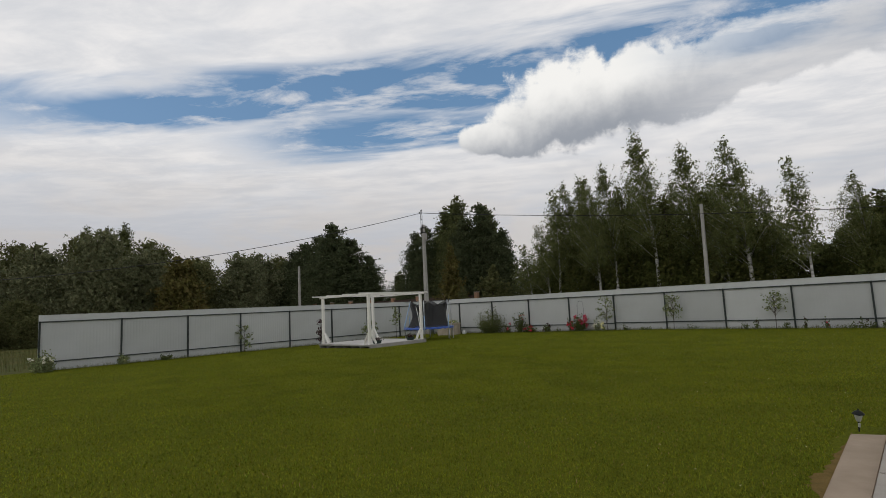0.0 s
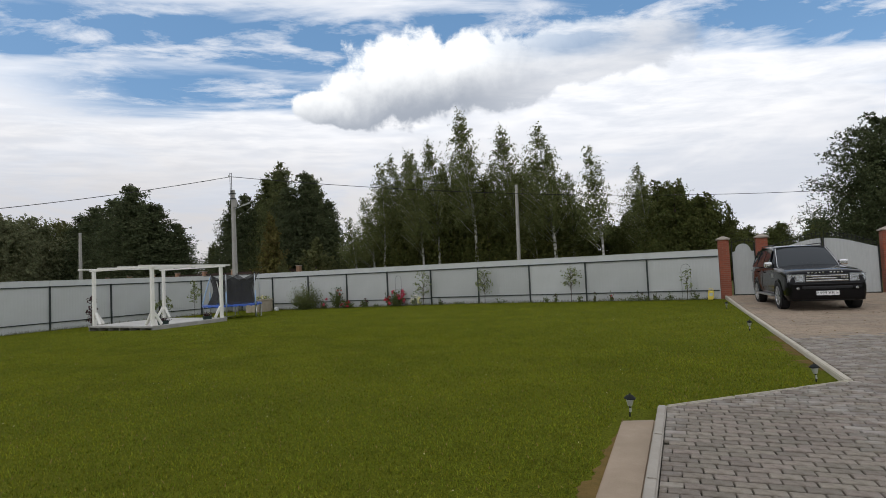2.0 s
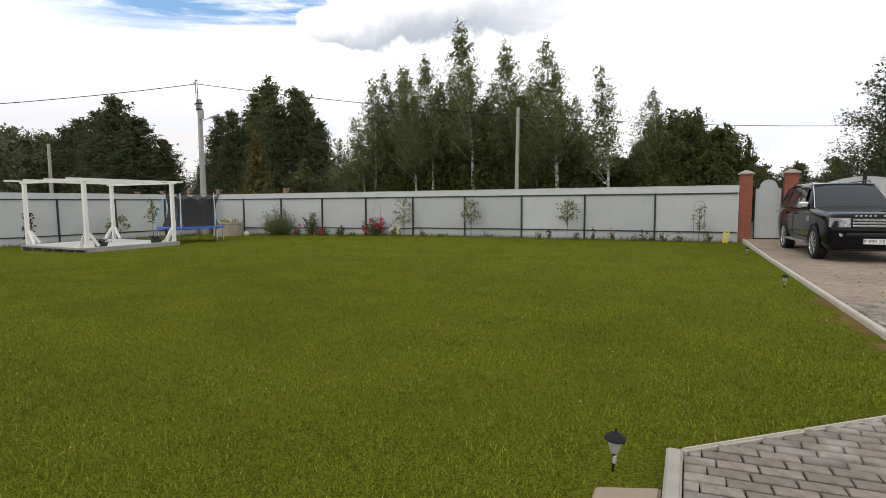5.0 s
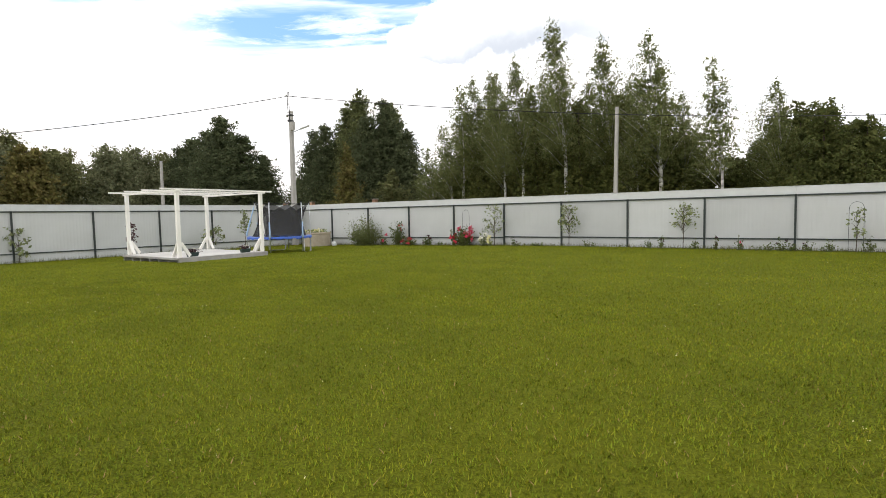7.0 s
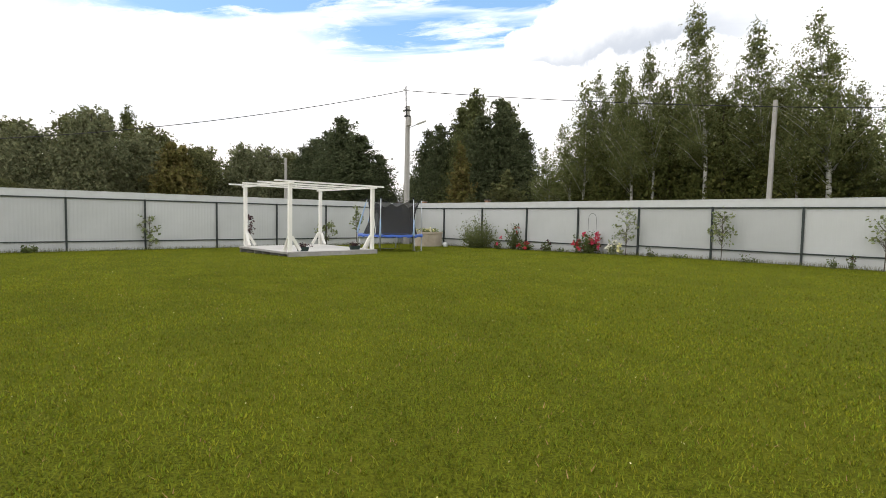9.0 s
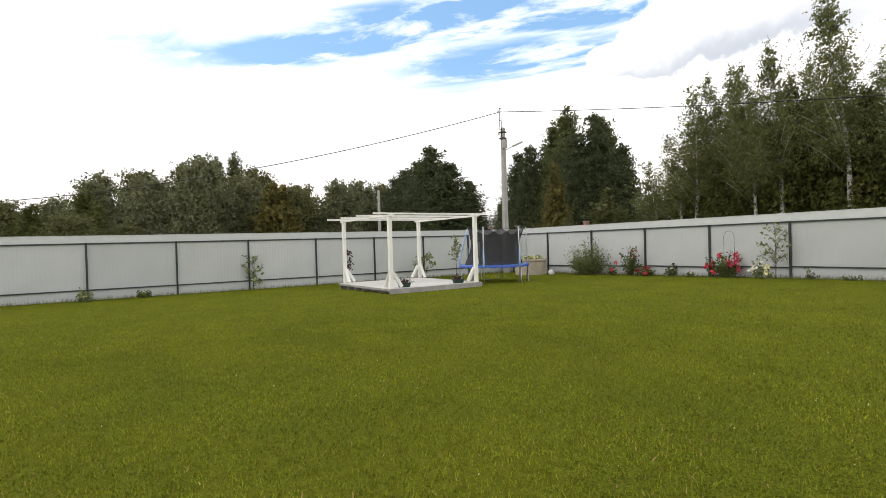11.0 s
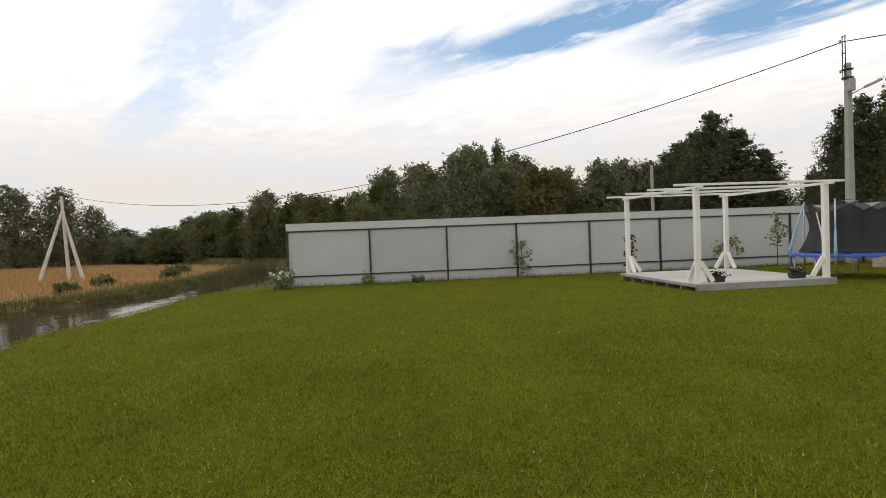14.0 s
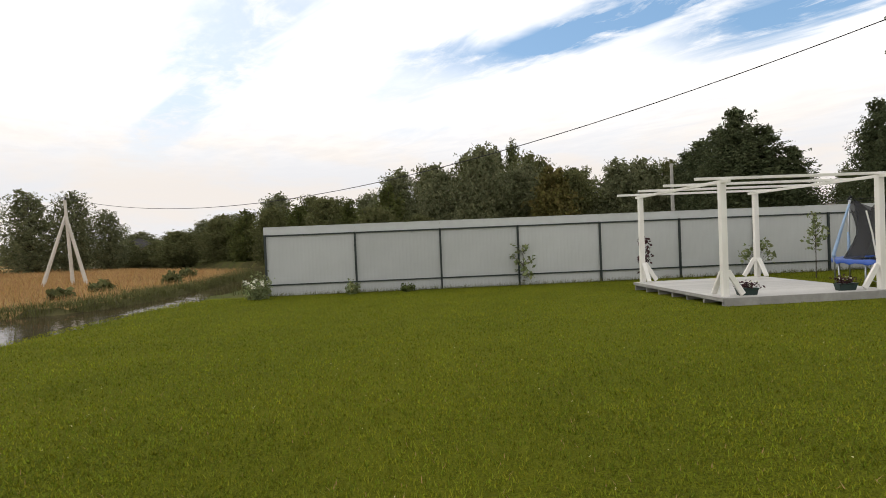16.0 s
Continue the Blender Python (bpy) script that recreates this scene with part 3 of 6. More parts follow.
def steel_fence(label, start, end, posts, foot, open_end=False, top=1.9, rail=1.655):
    """A sheet-steel fence from start to end, with its posts and rails on the garden side. posts: distances along it."""
    a, b = Vector((*start, 0)), Vector((*end, 0))
    d = b - a
    ob = thing("fence", label, "fence", at=Matrix.Translation(a) @ Matrix.Rotation(math.atan2(d.y, d.x), 4, "Z"))
    L = d.length
    stops = [0.0] + [p for p in posts if 0.05 < p < L - 0.05] + [L]
    for p in posts:
        z = foot(p)
        part("post", one_box(p - 0.03, p + 0.03, -0.065, -0.005, z - 0.3, rail + 0.03, 0.005), DARK_STEEL, ob)
    for s0, s1 in zip(stops, stops[1:]):
        z = min(foot(s0), foot(s1)) - 0.03
        v, f = ribbed_sheet(s1 - s0 - 0.004, z, top)
        part("panel", mesh_np("panel", v, f, SHEET), SHEET, ob).location = (s0 + 0.002, 0, 0)
        part("top_rail", one_box(s0 + 0.032, s1 - 0.032, -0.045, -0.006, rail - 0.02, rail + 0.02, 0.004), DARK_STEEL, ob)
        lo = 0.30 + (foot(s0) + foot(s1)) / 2 + 0.04
        part("bottom_rail", one_box(s0 + 0.032, s1 - 0.032, -0.045, -0.006, lo - 0.02, lo + 0.02, 0.004), DARK_STEEL, ob)
        part("top_band", one_box(s0 + 0.001, s1 - 0.001, -0.012, -0.003, rail + 0.028, top + 0.012, 0.002), SHEET_FOOT, ob)
        part("cap_strip", one_box(s0, s1, -0.02, 0.03, top + 0.013, top + 0.03, 0.004), SHEET_FOOT, ob)
    return ob


R_POSTS = [0.0, -2.5, -5.0, -7.5, -10.0, -12.5, -15.03, -17.62, -20.2, -22.6]
steel_fence("long grey sheet steel fence with dark posts behind the lawn", (-23.1, 0), (2.645, 0),
            sorted(x + 23.1 for x in R_POSTS), lambda s: float(slope(np.float64(s - 23.1), 0.0)) + 0.0)
LS, LE = Vector((-23.86, -20.62)), Vector((-23.12, -0.02))
L_Y = [-20.58, -17.77, -15.08, -12.6, -9.95, -7.35, -4.9, -2.4]
steel_fence("grey sheet steel fence with dark posts, ending free by the river", tuple(LS), tuple(LE),
            [(y - LS.y) / (LE.y - LS.y) * (LE - LS).length for y in L_Y], lambda s: float(slope(np.float64(-23.5), 0.0)))
steel_fence("short grey sheet steel fence beside the brick gate pillar", (8.24, 0.25), (24.0, 0.25),
            [2.4, 4.9, 7.4, 9.9, 12.4, 14.9], lambda s: 0.04)


def pillar(x0, x1, label):
    ob = thing("gate_pillar", label, "pillar", "brick pillars of the gate", pose(0, 0, 0))
    part("shaft", one_box(x0, x1, 0.05, 0.05 + (x1 - x0), -0.1, 2.28, 0.008), BRICK, ob)
    bm = bmesh.new()
    c, w = (x0 + x1) / 2, (x1 - x0) / 2 + 0.05
    y = 0.05 + (x1 - x0) / 2
    for r0, z0 in ((w, 2.282), (w, 2.33), (0.05, 2.43)):
        for k in range(4):
            bm.verts.new((c + r0 * (1, 1, -1, -1)[k], y + r0 * (1, -1, -1, 1)[k], z0))
    bm.verts.ensure_lookup_table()
    v = bm.verts
    bm.faces.new([v[i] for i in (3, 2, 1, 0)][::-1])
    for s in (0, 4):
        for k in range(4):
            bm.faces.new((v[s + k], v[s + (k + 1) % 4], v[s + 4 + (k + 1) % 4], v[s + 4 + k]))
    bm.faces.new([v[8 + k] for k in range(4)])
    bmesh.ops.recalc_face_normals(bm, faces=bm.faces)
    part("cap", bm, CAPSTONE, ob, "pointed concrete cap")


pillar(2.65, 3.04, "square red brick gate pillar with pointed cap")
pillar(3.95, 4.34, "square red brick pillar between wicket and gate")
pillar(7.81, 8.22, "square red brick pillar at the gate's end")


def leaf_sheet(x0, x1, y, z0, top, n=28):
    """A ribbed steel gate leaf whose top edge follows top(x)."""
    bm = bmesh.new()
    rows = []
    for i in range(n + 1):
        x = x0 + (x1 - x0) * i / n
        yy = y + (0.008 if i % 3 == 1 else 0.0)
        rows.append([bm.verts.new((x, yy + b, z)) for b in (0, 0.003) for z in (z0, top(x))])
    for a, b in zip(rows, rows[1:]):
        bm.faces.new((a[0], b[0], b[1], a[1]))
        bm.faces.new((b[2], a[2], a[3], b[3]))
        bm.faces.new((a[1], b[1], b[3], a[3]))
    return bm


def scrollwork(bm, x0, x1, y, base, top, step=0.13):
    """Upright bars with pointed heads, tied by a rail that follows top(x)."""
    n = max(2, int((x1 - x0) / step))
    for i in range(n + 1):
        x = x0 + (x1 - x0) * i / n
        z1 = top(x) + (0.07 if i % 2 == 0 else 0.02)
        tube(bm, [(x, y, base(x)), (x, y, z1), (x, y, z1 + 0.05)], [0.008, 0.008, 0.001], 5)
    for i in range(n):
        xa, xb = x0 + (x1 - x0) * i / n, x0 + (x1 - x0) * (i + 1) / n
        tube(bm, [(xa, y, top(xa)), (xb, y, top(xb))], 0.011, 5)
        c, r = (xa + xb) / 2, step * 0.33
        z = (top(c) + base(c)) / 2
        tube(bm, [(c + r * math.cos(t * 0.7), y, z + r * math.sin(t * 0.7)) for t in range(9)], 0.006, 4)
    return bm


GATE_Y = 0.22
wicket = thing("wicket_gate", "closed light grey steel wicket with arched top", "gate")
arch = lambda x: 1.80 + (0.30 * math.sqrt(max(0.0, 1 - ((x - 3.515) / 0.27) ** 2)) if abs(x - 3.515) < 0.27 else 0.0)
part("gate_leaf", leaf_sheet(3.14, 3.89, GATE_Y, 0.14, arch), SHEET, wicket)
bm = bmesh.new()
for x in (3.125, 3.905):
    beam(bm, (x, GATE_Y - 0.01, 0.05), (x, GATE_Y - 0.01, 2.1), 0.03, 0.05, 0.003)
beam(bm, (3.14, GATE_Y - 0.012, 0.12), (3.89, GATE_Y - 0.012, 0.12), 0.04, 0.03, 0.003)
part("gate_frame", bm, BLACK_IRON, wicket)
part("scrollwork", scrollwork(bmesh.new(), 3.15, 3.88, GATE_Y + 0.02, lambda x: 1.78, lambda x: 2.12 + 0.12 * math.cos((x - 3.515) * 3.6)), BLACK_IRON, wicket)
part("handle", one_tube([(3.82, GATE_Y - 0.03, 1.05), (3.82, GATE_Y - 0.08, 1.05), (3.74, GATE_Y - 0.08, 1.05)], 0.012, 6), BLACK_IRON, wicket)
gate = thing("driveway_gate", "closed light grey steel double gate with black scrollwork", "gate")
crown = lambda x: 1.72 + 0.42 * math.cos((x - 6.08) / 1.68 * math.pi / 2) ** 1.2 if abs(x - 6.08) < 1.68 else 1.72
for x0, x1 in ((4.44, 6.06), (6.10, 7.72)):
    part("gate_leaf", leaf_sheet(x0 + 0.03, x1 - 0.03, GATE_Y, 0.13, crown, 44), SHEET, gate)
    bm = bmesh.new()
    for x in (x0 + 0.012, x1 - 0.012):
        beam(bm, (x, GATE_Y - 0.01, 0.06), (x, GATE_Y - 0.01, crown(x) + 0.05), 0.035, 0.05, 0.003)
    beam(bm, (x0 + 0.03, GATE_Y - 0.012, 0.11), (x1 - 0.03, GATE_Y - 0.012, 0.11), 0.04, 0.035, 0.003)
    part("gate_frame", bm, BLACK_IRON, gate)
    part("scrollwork", scrollwork(bmesh.new(), x0 + 0.05, x1 - 0.05, GATE_Y + 0.02, lambda x: crown(x) - 0.02, lambda x: crown(x) + 0.16 + 0.05 * abs(math.sin(x * 3)), 0.11), BLACK_IRON, gate)


# ---------------------------------------------------------------- pergola on its deck
pergola = thing("pergola", "white painted timber pergola frame standing on a low deck", "pergola")
PX0, PX1, PY0, PY1 = -20.02, -16.42, -10.16, -7.08
DZ = 0.02
CORNERS = {(0, 0): (PX0, PY0), (1, 0): (PX1 - 0.03, PY0 - 0.06), (0, 1): (PX0, PY1), (1, 1): (PX1, PY1)}     # the frame is not quite square
for (i, j), (x, y) in CORNERS.items():
    sx, sy = 1 - 2 * i, 1 - 2 * j
    part("post", one_box(x - 0.056, x + 0.056, y - 0.056, y + 0.056, DZ + 0.001, 2.165, 0.008), WHITE_WOOD, pergola)
    part("brace", beam(bmesh.new(), (x + sx * 0.07, y, DZ + 0.48), (x + sx * 0.36, y, DZ + 0.03), 0.10, 0.05), WHITE_WOOD, pergola)
    part("brace", beam(bmesh.new(), (x, y + sy * 0.07, DZ + 0.48), (x, y + sy * 0.36, DZ + 0.03), 0.05, 0.10), WHITE_WOOD, pergola)
for j in (0, 1):
    p, q = Vector((*CORNERS[0, j], 2.195)), Vector((*CORNERS[1, j], 2.195))
    over = (q - p).normalized() * 0.25
    part("purlin", beam(bmesh.new(), p - over, q + over, 0.057, 0.06), WHITE_WOOD, pergola)
for i in range(4):
    x = PX0 + (PX1 - PX0) * i / 3
    part("rafter", one_box(x - 0.024, x + 0.024, PY0 - 0.6, PY1 + 0.5, 2.224, 2.278, 0.006), WHITE_WOOD, pergola)

deck = thing("deck", "low square grey timber deck lying on the lawn", "deck")
DX0, DX1, DY0, DY1 = PX0 - 0.06, PX1 + 0.16, PY0 - 0.2, PY1 + 0.1
nb_ = 26
pw = (DX1 - DX0) / nb_
plank = None
for i in range(nb_):
    x = DX0 + pw * i
    if plank is None:
        plank = part("plank", one_box(0, pw - 0.006, DY0, DY1, DZ - 0.028, DZ, 0.004), DECK, deck)
        plank.location.x = x
    else:
        o = new("plank", plank.data)
        o.parent, o.location.x = deck, x
gz_ = lambda x: float(slope(np.float64(x), 0.0))
part("skirt_board", one_box(DX1 + 0.001, DX1 + 0.026, DY0, DY1, gz_(DX1) - 0.02, DZ - 0.002, 0.004), SKIRT, deck)
part("skirt_board", one_box(DX0, DX1, DY0 - 0.026, DY0 - 0.001, DZ - 0.07, DZ - 0.002, 0.004), SKIRT, deck)
part("skirt_board", one_box(DX0, DX1, DY1 + 0.001, DY1 + 0.026, gz_(DX0) - 0.02, DZ - 0.002, 0.004), SKIRT, deck)
for i in range(7):
    x = DX0 + 0.03 + (DX1 - DX0 - 0.1) * i / 6
    part("joist", one_box(x - 0.025, x + 0.025, DY0 + 0.01, DY1 - 0.01, gz_(x) - 0.03, DZ - 0.03), SKIRT, deck)


# ---------------------------------------------------------------- trampoline
def trampoline(cx, cy, r, z0):
    ob = thing("trampoline", "round blue trampoline with black safety net and pole guards", "trampoline", at=pose(cx, cy, z0))
    H = 0.62
    circle = lambda rad, z, n=48: [(rad * math.cos(2 * math.pi * k / n), rad * math.sin(2 * math.pi * k / n), z) for k in range(n + 1)]
    part("frame_ring", one_tube(circle(r, H), 0.022, 8, False), GALV, ob, smooth=True)
    bm = bmesh.new()
    n = 60
    prof = [(r + 0.05, H - 0.05), (r + 0.06, H + 0.02), (r - 0.02, H + 0.045), (r - 0.28, H + 0.03), (r - 0.29, H + 0.012)]
    rings = [[bm.verts.new((a * math.cos(2 * math.pi * k / n), a * math.sin(2 * math.pi * k / n), z + (0.022 * math.sin(k * 2.2) if j == 0 else 0.011 * math.sin(k * 1.7 + j * 1.3) + 0.008 * math.sin(k * 4.1)))) for k in range(n)] for j, (a, z) in enumerate(prof)]
    for a, b in zip(rings, rings[1:]):
        for k in range(n):
            bm.faces.new((a[k], a[(k + 1) % n], b[(k + 1) % n], b[k]))
    part("edge_pad", bm, BLUE_PVC, ob, "bright blue vinyl edge pad", smooth=True)
    bm = bmesh.new()
    bmesh.ops.create_circle(bm, cap_ends=True, radius=r - 0.3, segments=40, matrix=Matrix.Translation((0, 0, H - 0.02)))
    part("jumping_mat", bm, MAT_BLACK, ob)
    angles = [radians(-54 + 60 * k) for k in range(6)]
    for a in angles:
        c, s = math.cos(a), math.sin(a)
        top_r = r - 0.30 if a == angles[5] else r + 0.02                       # one pole leans inwards
        part("pole", one_tube([(c * (r + 0.03), s * (r + 0.03), 0.05), (c * (r + 0.06), s * (r + 0.06), 0.75), (c * (top_r + r + 0.06) / 2, s * (top_r + r + 0.06) / 2, 1.38), (c * top_r, s * top_r, 2.02)], 0.019, 8), GALV, ob, smooth=True)
        part("pole_cap", lathe(bmesh.new(), [(0.024, 2.02), (0.03, 2.05), (0.012, 2.09)], 8, Matrix.Translation((c * top_r, s * top_r, 0))), PLASTIC, ob)
    for a in (angles[5], angles[4], angles[0], angles[1]):
        c, s = math.cos(a), math.sin(a)
        if a != angles[5]:
            part("pole_guard", one_tube([(c * (r + 0.045), s * (r + 0.045), 0.62), (c * (r + 0.05), s * (r + 0.05), 0.80), (c * (r + 0.055), s * (r + 0.055), 1.25)], [0.05, 0.034, 0.026], 8), PALE_BLUE, ob, "faded pale blue foam sleeve", smooth=True)
            continue
        top_r = r - 0.29
        part("pole_guard", one_tube([(c * (r + 0.045), s * (r + 0.045), 0.7), (c * (r + 0.06), s * (r + 0.06), 0.76), (c * (top_r + r + 0.06) / 2, s * (top_r + r + 0.06) / 2, 1.38), (c * (top_r + 0.02), s * (top_r + 0.02), 1.9)], [0.045, 0.038, 0.03, 0.022], 8), PALE_BLUE, ob, "faded pale blue foam sleeve", smooth=True)
    for k in range(3):
        a = radians(-92 + 120 * k)
        leg = [(r * math.cos(a - 0.3), r * math.sin(a - 0.3), H), (r * math.cos(a - 0.28) , r * math.sin(a - 0.28), 0.05), (r * math.cos(a - 0.2), r * math.sin(a - 0.2), 0.0),
               (r * math.cos(a + 0.2), r * math.sin(a + 0.2), 0.0), (r * math.cos(a + 0.28), r * math.sin(a + 0.28), 0.05), (r * math.cos(a + 0.3), r * math.sin(a + 0.3), H)]
        part("leg", one_tube(leg, 0.02, 7), GALV, ob, smooth=True)
    bm = bmesh.new()
    n, rows = 72, 7
    grid = []
    for i in range(rows + 1):
        h = i / rows
        ring = []
        for k in range(n):
            a = 2 * math.pi * k / n + angles[0]
            near = abs(((a - angles[0]) / radians(60) + 0.5) % 1.0 - 0.5) * 2          # 0 at a pole, 1 between poles
            lean_in = 0.32 * max(0.0, math.cos(a - angles[5])) ** 6 * h
            rad = (r - 0.17) + 0.15 * h - 0.24 * h * near ** 0.9 - 0.15 * math.sin(h * math.pi) ** 1.2 - lean_in
            z = H + 0.03 + h * (1.36 - 0.30 * near ** 1.1)
            ring.append(bm.verts.new((rad * math.cos(a), rad * math.sin(a), z)))
        grid.append(ring)
    for i in range(rows):
        for k in range(n):
            if 66 <= k <= 68 and i < 5:
                continue
            bm.faces.new((grid[i][k], grid[i][(k + 1) % n], grid[i + 1][(k + 1) % n], grid[i + 1][k]))
    part("safety_net", bm, NET, ob, "black mesh net hung between the poles", smooth=True)
    bm = bmesh.new()
    tube(bm, [(math.cos(2 * math.pi * k / 72) * (r - 0.04), math.sin(2 * math.pi * k / 72) * (r - 0.04), H + 1.36) for k in range(73)], 0.006, 4, False)
    part("top_cord", bm, PLASTIC, ob)
    part("net_zip", one_tube([(math.cos(radians(-80)) * (r - 0.2), math.sin(radians(-80)) * (r - 0.2), H + 1.1), (math.cos(radians(-76)) * (r - 0.26), math.sin(radians(-76)) * (r - 0.26), H + 0.6), (math.cos(radians(-73)) * (r - 0.3), math.sin(radians(-73)) * (r - 0.3), H + 0.06)], 0.016, 6), WHITE_WOOD, ob, "white webbing strip along the net opening")
    return ob


trampoline(-17.79, -5.22, 1.25, gz_(-17.75))


# ---------------------------------------------------------------- poles and wires
def power_pole(x, y, z0, z1, w0, w1, label, lean=(0, 0)):
    ob = thing("utility_pole", label, "pole", at=pose(x, y, z0))
    bm = bmesh.new()
    v = []
    for z, w, o in ((0, w0, 0), (z1 - z0, w1, 1)):
        for k in range(4):
            v.append(bm.verts.new((lean[0] * o + w / 2 * (1, 1, -1, -1)[k], lean[1] * o + w / 2 * (1, -1, -1, 1)[k], z)))
    for k in range(4):
        bm.faces.new((v[k], v[(k + 1) % 4], v[4 + (k + 1) % 4], v[4 + k]))
    bm.faces.new(v[4:])
    bmesh.ops.recalc_face_normals(bm, faces=bm.faces)
    bmesh.ops.bevel(bm, geom=[e for e in bm.edges if abs((e.verts[0].co - e.verts[1].co).z) > 0.5], offset=0.02, segments=1, affect="EDGES")
    part("shaft", bm, CONCRETE, ob)
    return ob


PA = Vector((-22.6, -0.5, 7.95))
pole_a = power_pole(PA.x, PA.y, -0.3, 6.95, 0.26, 0.17, "tall grey concrete power pole with steel top extension and street lamp")
h = 7.25
bm = bmesh.new()
for dx in (-0.06, 0.06):
    tube(bm, [(dx, -0.14, h - 0.6), (dx, -0.14, h + 1.0)], 0.016, 6)
for z in (h - 0.5, h - 0.1, h + 0.35, h + 0.95):
    tube(bm, [(-0.09, -0.14, z), (0.09, -0.14, z)], 0.014, 6)
part("extension", bm, BLACK_IRON, pole_a, "dark steel ladder-like extension")
for z in (h - 0.55, h - 0.25):
    part("clamp_band", one_box(-0.125, 0.125, -0.15, 0.125, z, z + 0.06, 0.01), BLACK_IRON, pole_a)
for z in (h + 0.75, h - 0.32):
    part("insulator", lathe(bmesh.new(), [(0.02, 0), (0.045, 0.03), (0.03, 0.06), (0.045, 0.09), (0.015, 0.13)], 10, Matrix.Translation((-0.13, -0.16, z))), FROST, pole_a)
part("fuse_box", one_box(0.10, 0.34, -0.20, -0.02, h - 1.05, h - 0.62, 0.015), CONCRETE, pole_a, "small grey fuse box")
lamp = part("street_lamp", one_tube([(0.08, 0.08, h - 1.1), (0.22, 0.24, h - 1.0), (0.34, 0.37, h - 0.92)], 0.022, 6), GALV, pole_a, "angled lamp arm")
part("lamp_head", beam(bmesh.new(), (0.30, 0.33, h - 0.94), (0.64, 0.70, h - 0.74), 0.13, 0.08, 0.02), FROST, lamp)
part("meter_panel", one_box(-0.10, 0.30, -0.24, -0.16, 1.62, 2.12, 0.01), SHEET_FOOT, pole_a, "pale grey meter box")
power_pole(-10.03, 14.75, -0.6, 7.85, 0.26, 0.19, "bare grey concrete pole standing before the birches", (0.12, 0))
power_pole(-44.5, 3.6, -0.8, 6.2, 0.24, 0.17, "distant slim grey concrete pole behind the fence")
TRI = Vector((-55.0, -45.4, 5.75))
tripod = thing("braced_pole", "pale concrete power pole with two slanting struts in the reeds", "pole")
for fx, fy in ((-53.9, -47.0), (-55.2, -45.2), (-55.2, -44.0)):
    part("leg", one_tube([(fx, fy, -1.6), tuple(TRI + Vector((0, 0, 0.35 if fy == -45.2 else -1.0)))], [0.17, 0.12], 8), PALE_CONCRETE, tripod)
part("crossarm", one_tube([(TRI.x - 0.1, TRI.y, 5.6), (TRI.x - 0.1, TRI.y, 6.35)], 0.08, 6), BLACK_IRON, tripod)


def cable(a, b, sag, label, r=0.017):
    a, b = Vector(a), Vector(b)
    pts = [a.lerp(b, t / 40) - Vector((0, 0, sag * 4 * (t / 40) * (1 - t / 40))) for t in range(41)]
    tagged(part("power_cable", one_tube(pts, r, 5), CABLE), label, "cable")


TOP_A = (PA.x, PA.y - 0.15, 7.72)
cable(TOP_A, (TRI.x, TRI.y, 6.25), 2.9, "black power cable sagging from the pole across the river", 0.018)
cable(TOP_A, (30.0, 31.0, 7.2), 1.7, "black power cable running behind the birches", 0.018)
cable((TRI.x, TRI.y, 6.25), (-120, -110, 7.0), 1.5, "black power cable leaving over the trees", 0.025)

far_pole = power_pole(11.4, 60.0, -1.0, 5.9, 0.28, 0.2, "distant grey power pole with crossarm beyond the gate")
part("crossarm", one_box(-0.7, 0.7, -0.06, 0.06, 6.1, 6.25, 0.01), BLACK_IRON, far_pole)
house = thing("house", "distant house with grey roof among the trees", "house", at=pose(-126, -73.5, -1.5, 0, 0, 25) @ Matrix.Diagonal((0.9, 0.9, 0.8, 1)))
HOUSE_WALL = mat("pale_render", (0.42, 0.36, 0.30), (0.34, 0.29, 0.24), rough=0.9, scale=1.0)
HOUSE_ROOF = mat("grey_roof_sheet", (0.10, 0.095, 0.10), (0.07, 0.066, 0.07), rough=0.6, scale=1.5)
part("wall", one_box(-4.5, 4.5, -4, 4, 0, 4.6, 0.02), HOUSE_WALL, house)
bm = bmesh.new()
rv = [bm.verts.new(c_) for c_ in ((-5, -4.6, 4.5), (5, -4.6, 4.5), (5, 4.6, 4.5), (-5, 4.6, 4.5), (-5, 0, 7.2), (5, 0, 7.2))]
for f_ in ((0, 1, 5, 4), (2, 3, 4, 5), (1, 2, 5), (3, 0, 4), (3, 2, 1, 0)):
    bm.faces.new([rv[k] for k in f_])
bmesh.ops.recalc_face_normals(bm, faces=bm.faces)
part("roof", bm, HOUSE_ROOF, house)
for y_ in (-2.2, 0, 2.2):
    win = part("window", one_box(4.501, 4.54, y_ - 0.55, y_ + 0.55, 2.2, 3.6), TRIM, house)
    part("frame", one_box(4.541, 4.56, y_ - 0.03, y_ + 0.03, 2.2, 3.6), SHEET_FOOT, win)

# dark neighbouring fence with brick posts, seen over the steel fence
nf = thing("neighbour_fence", "dark brown board fence with light brick posts", "fence")
A_, B_ = Vector((-72, 20.5, 0)), Vector((-34, 18.4, 0))
N_ = 8
BROWN = mat("dark_brown_boards", (0.05, 0.028, 0.02), (0.03, 0.018, 0.013), rough=0.7, scale=2.0)
PALE_BRICK = mat("pale_brick", (0.40, 0.24, 0.15), (0.32, 0.19, 0.12), rough=0.85, scale=4.0)
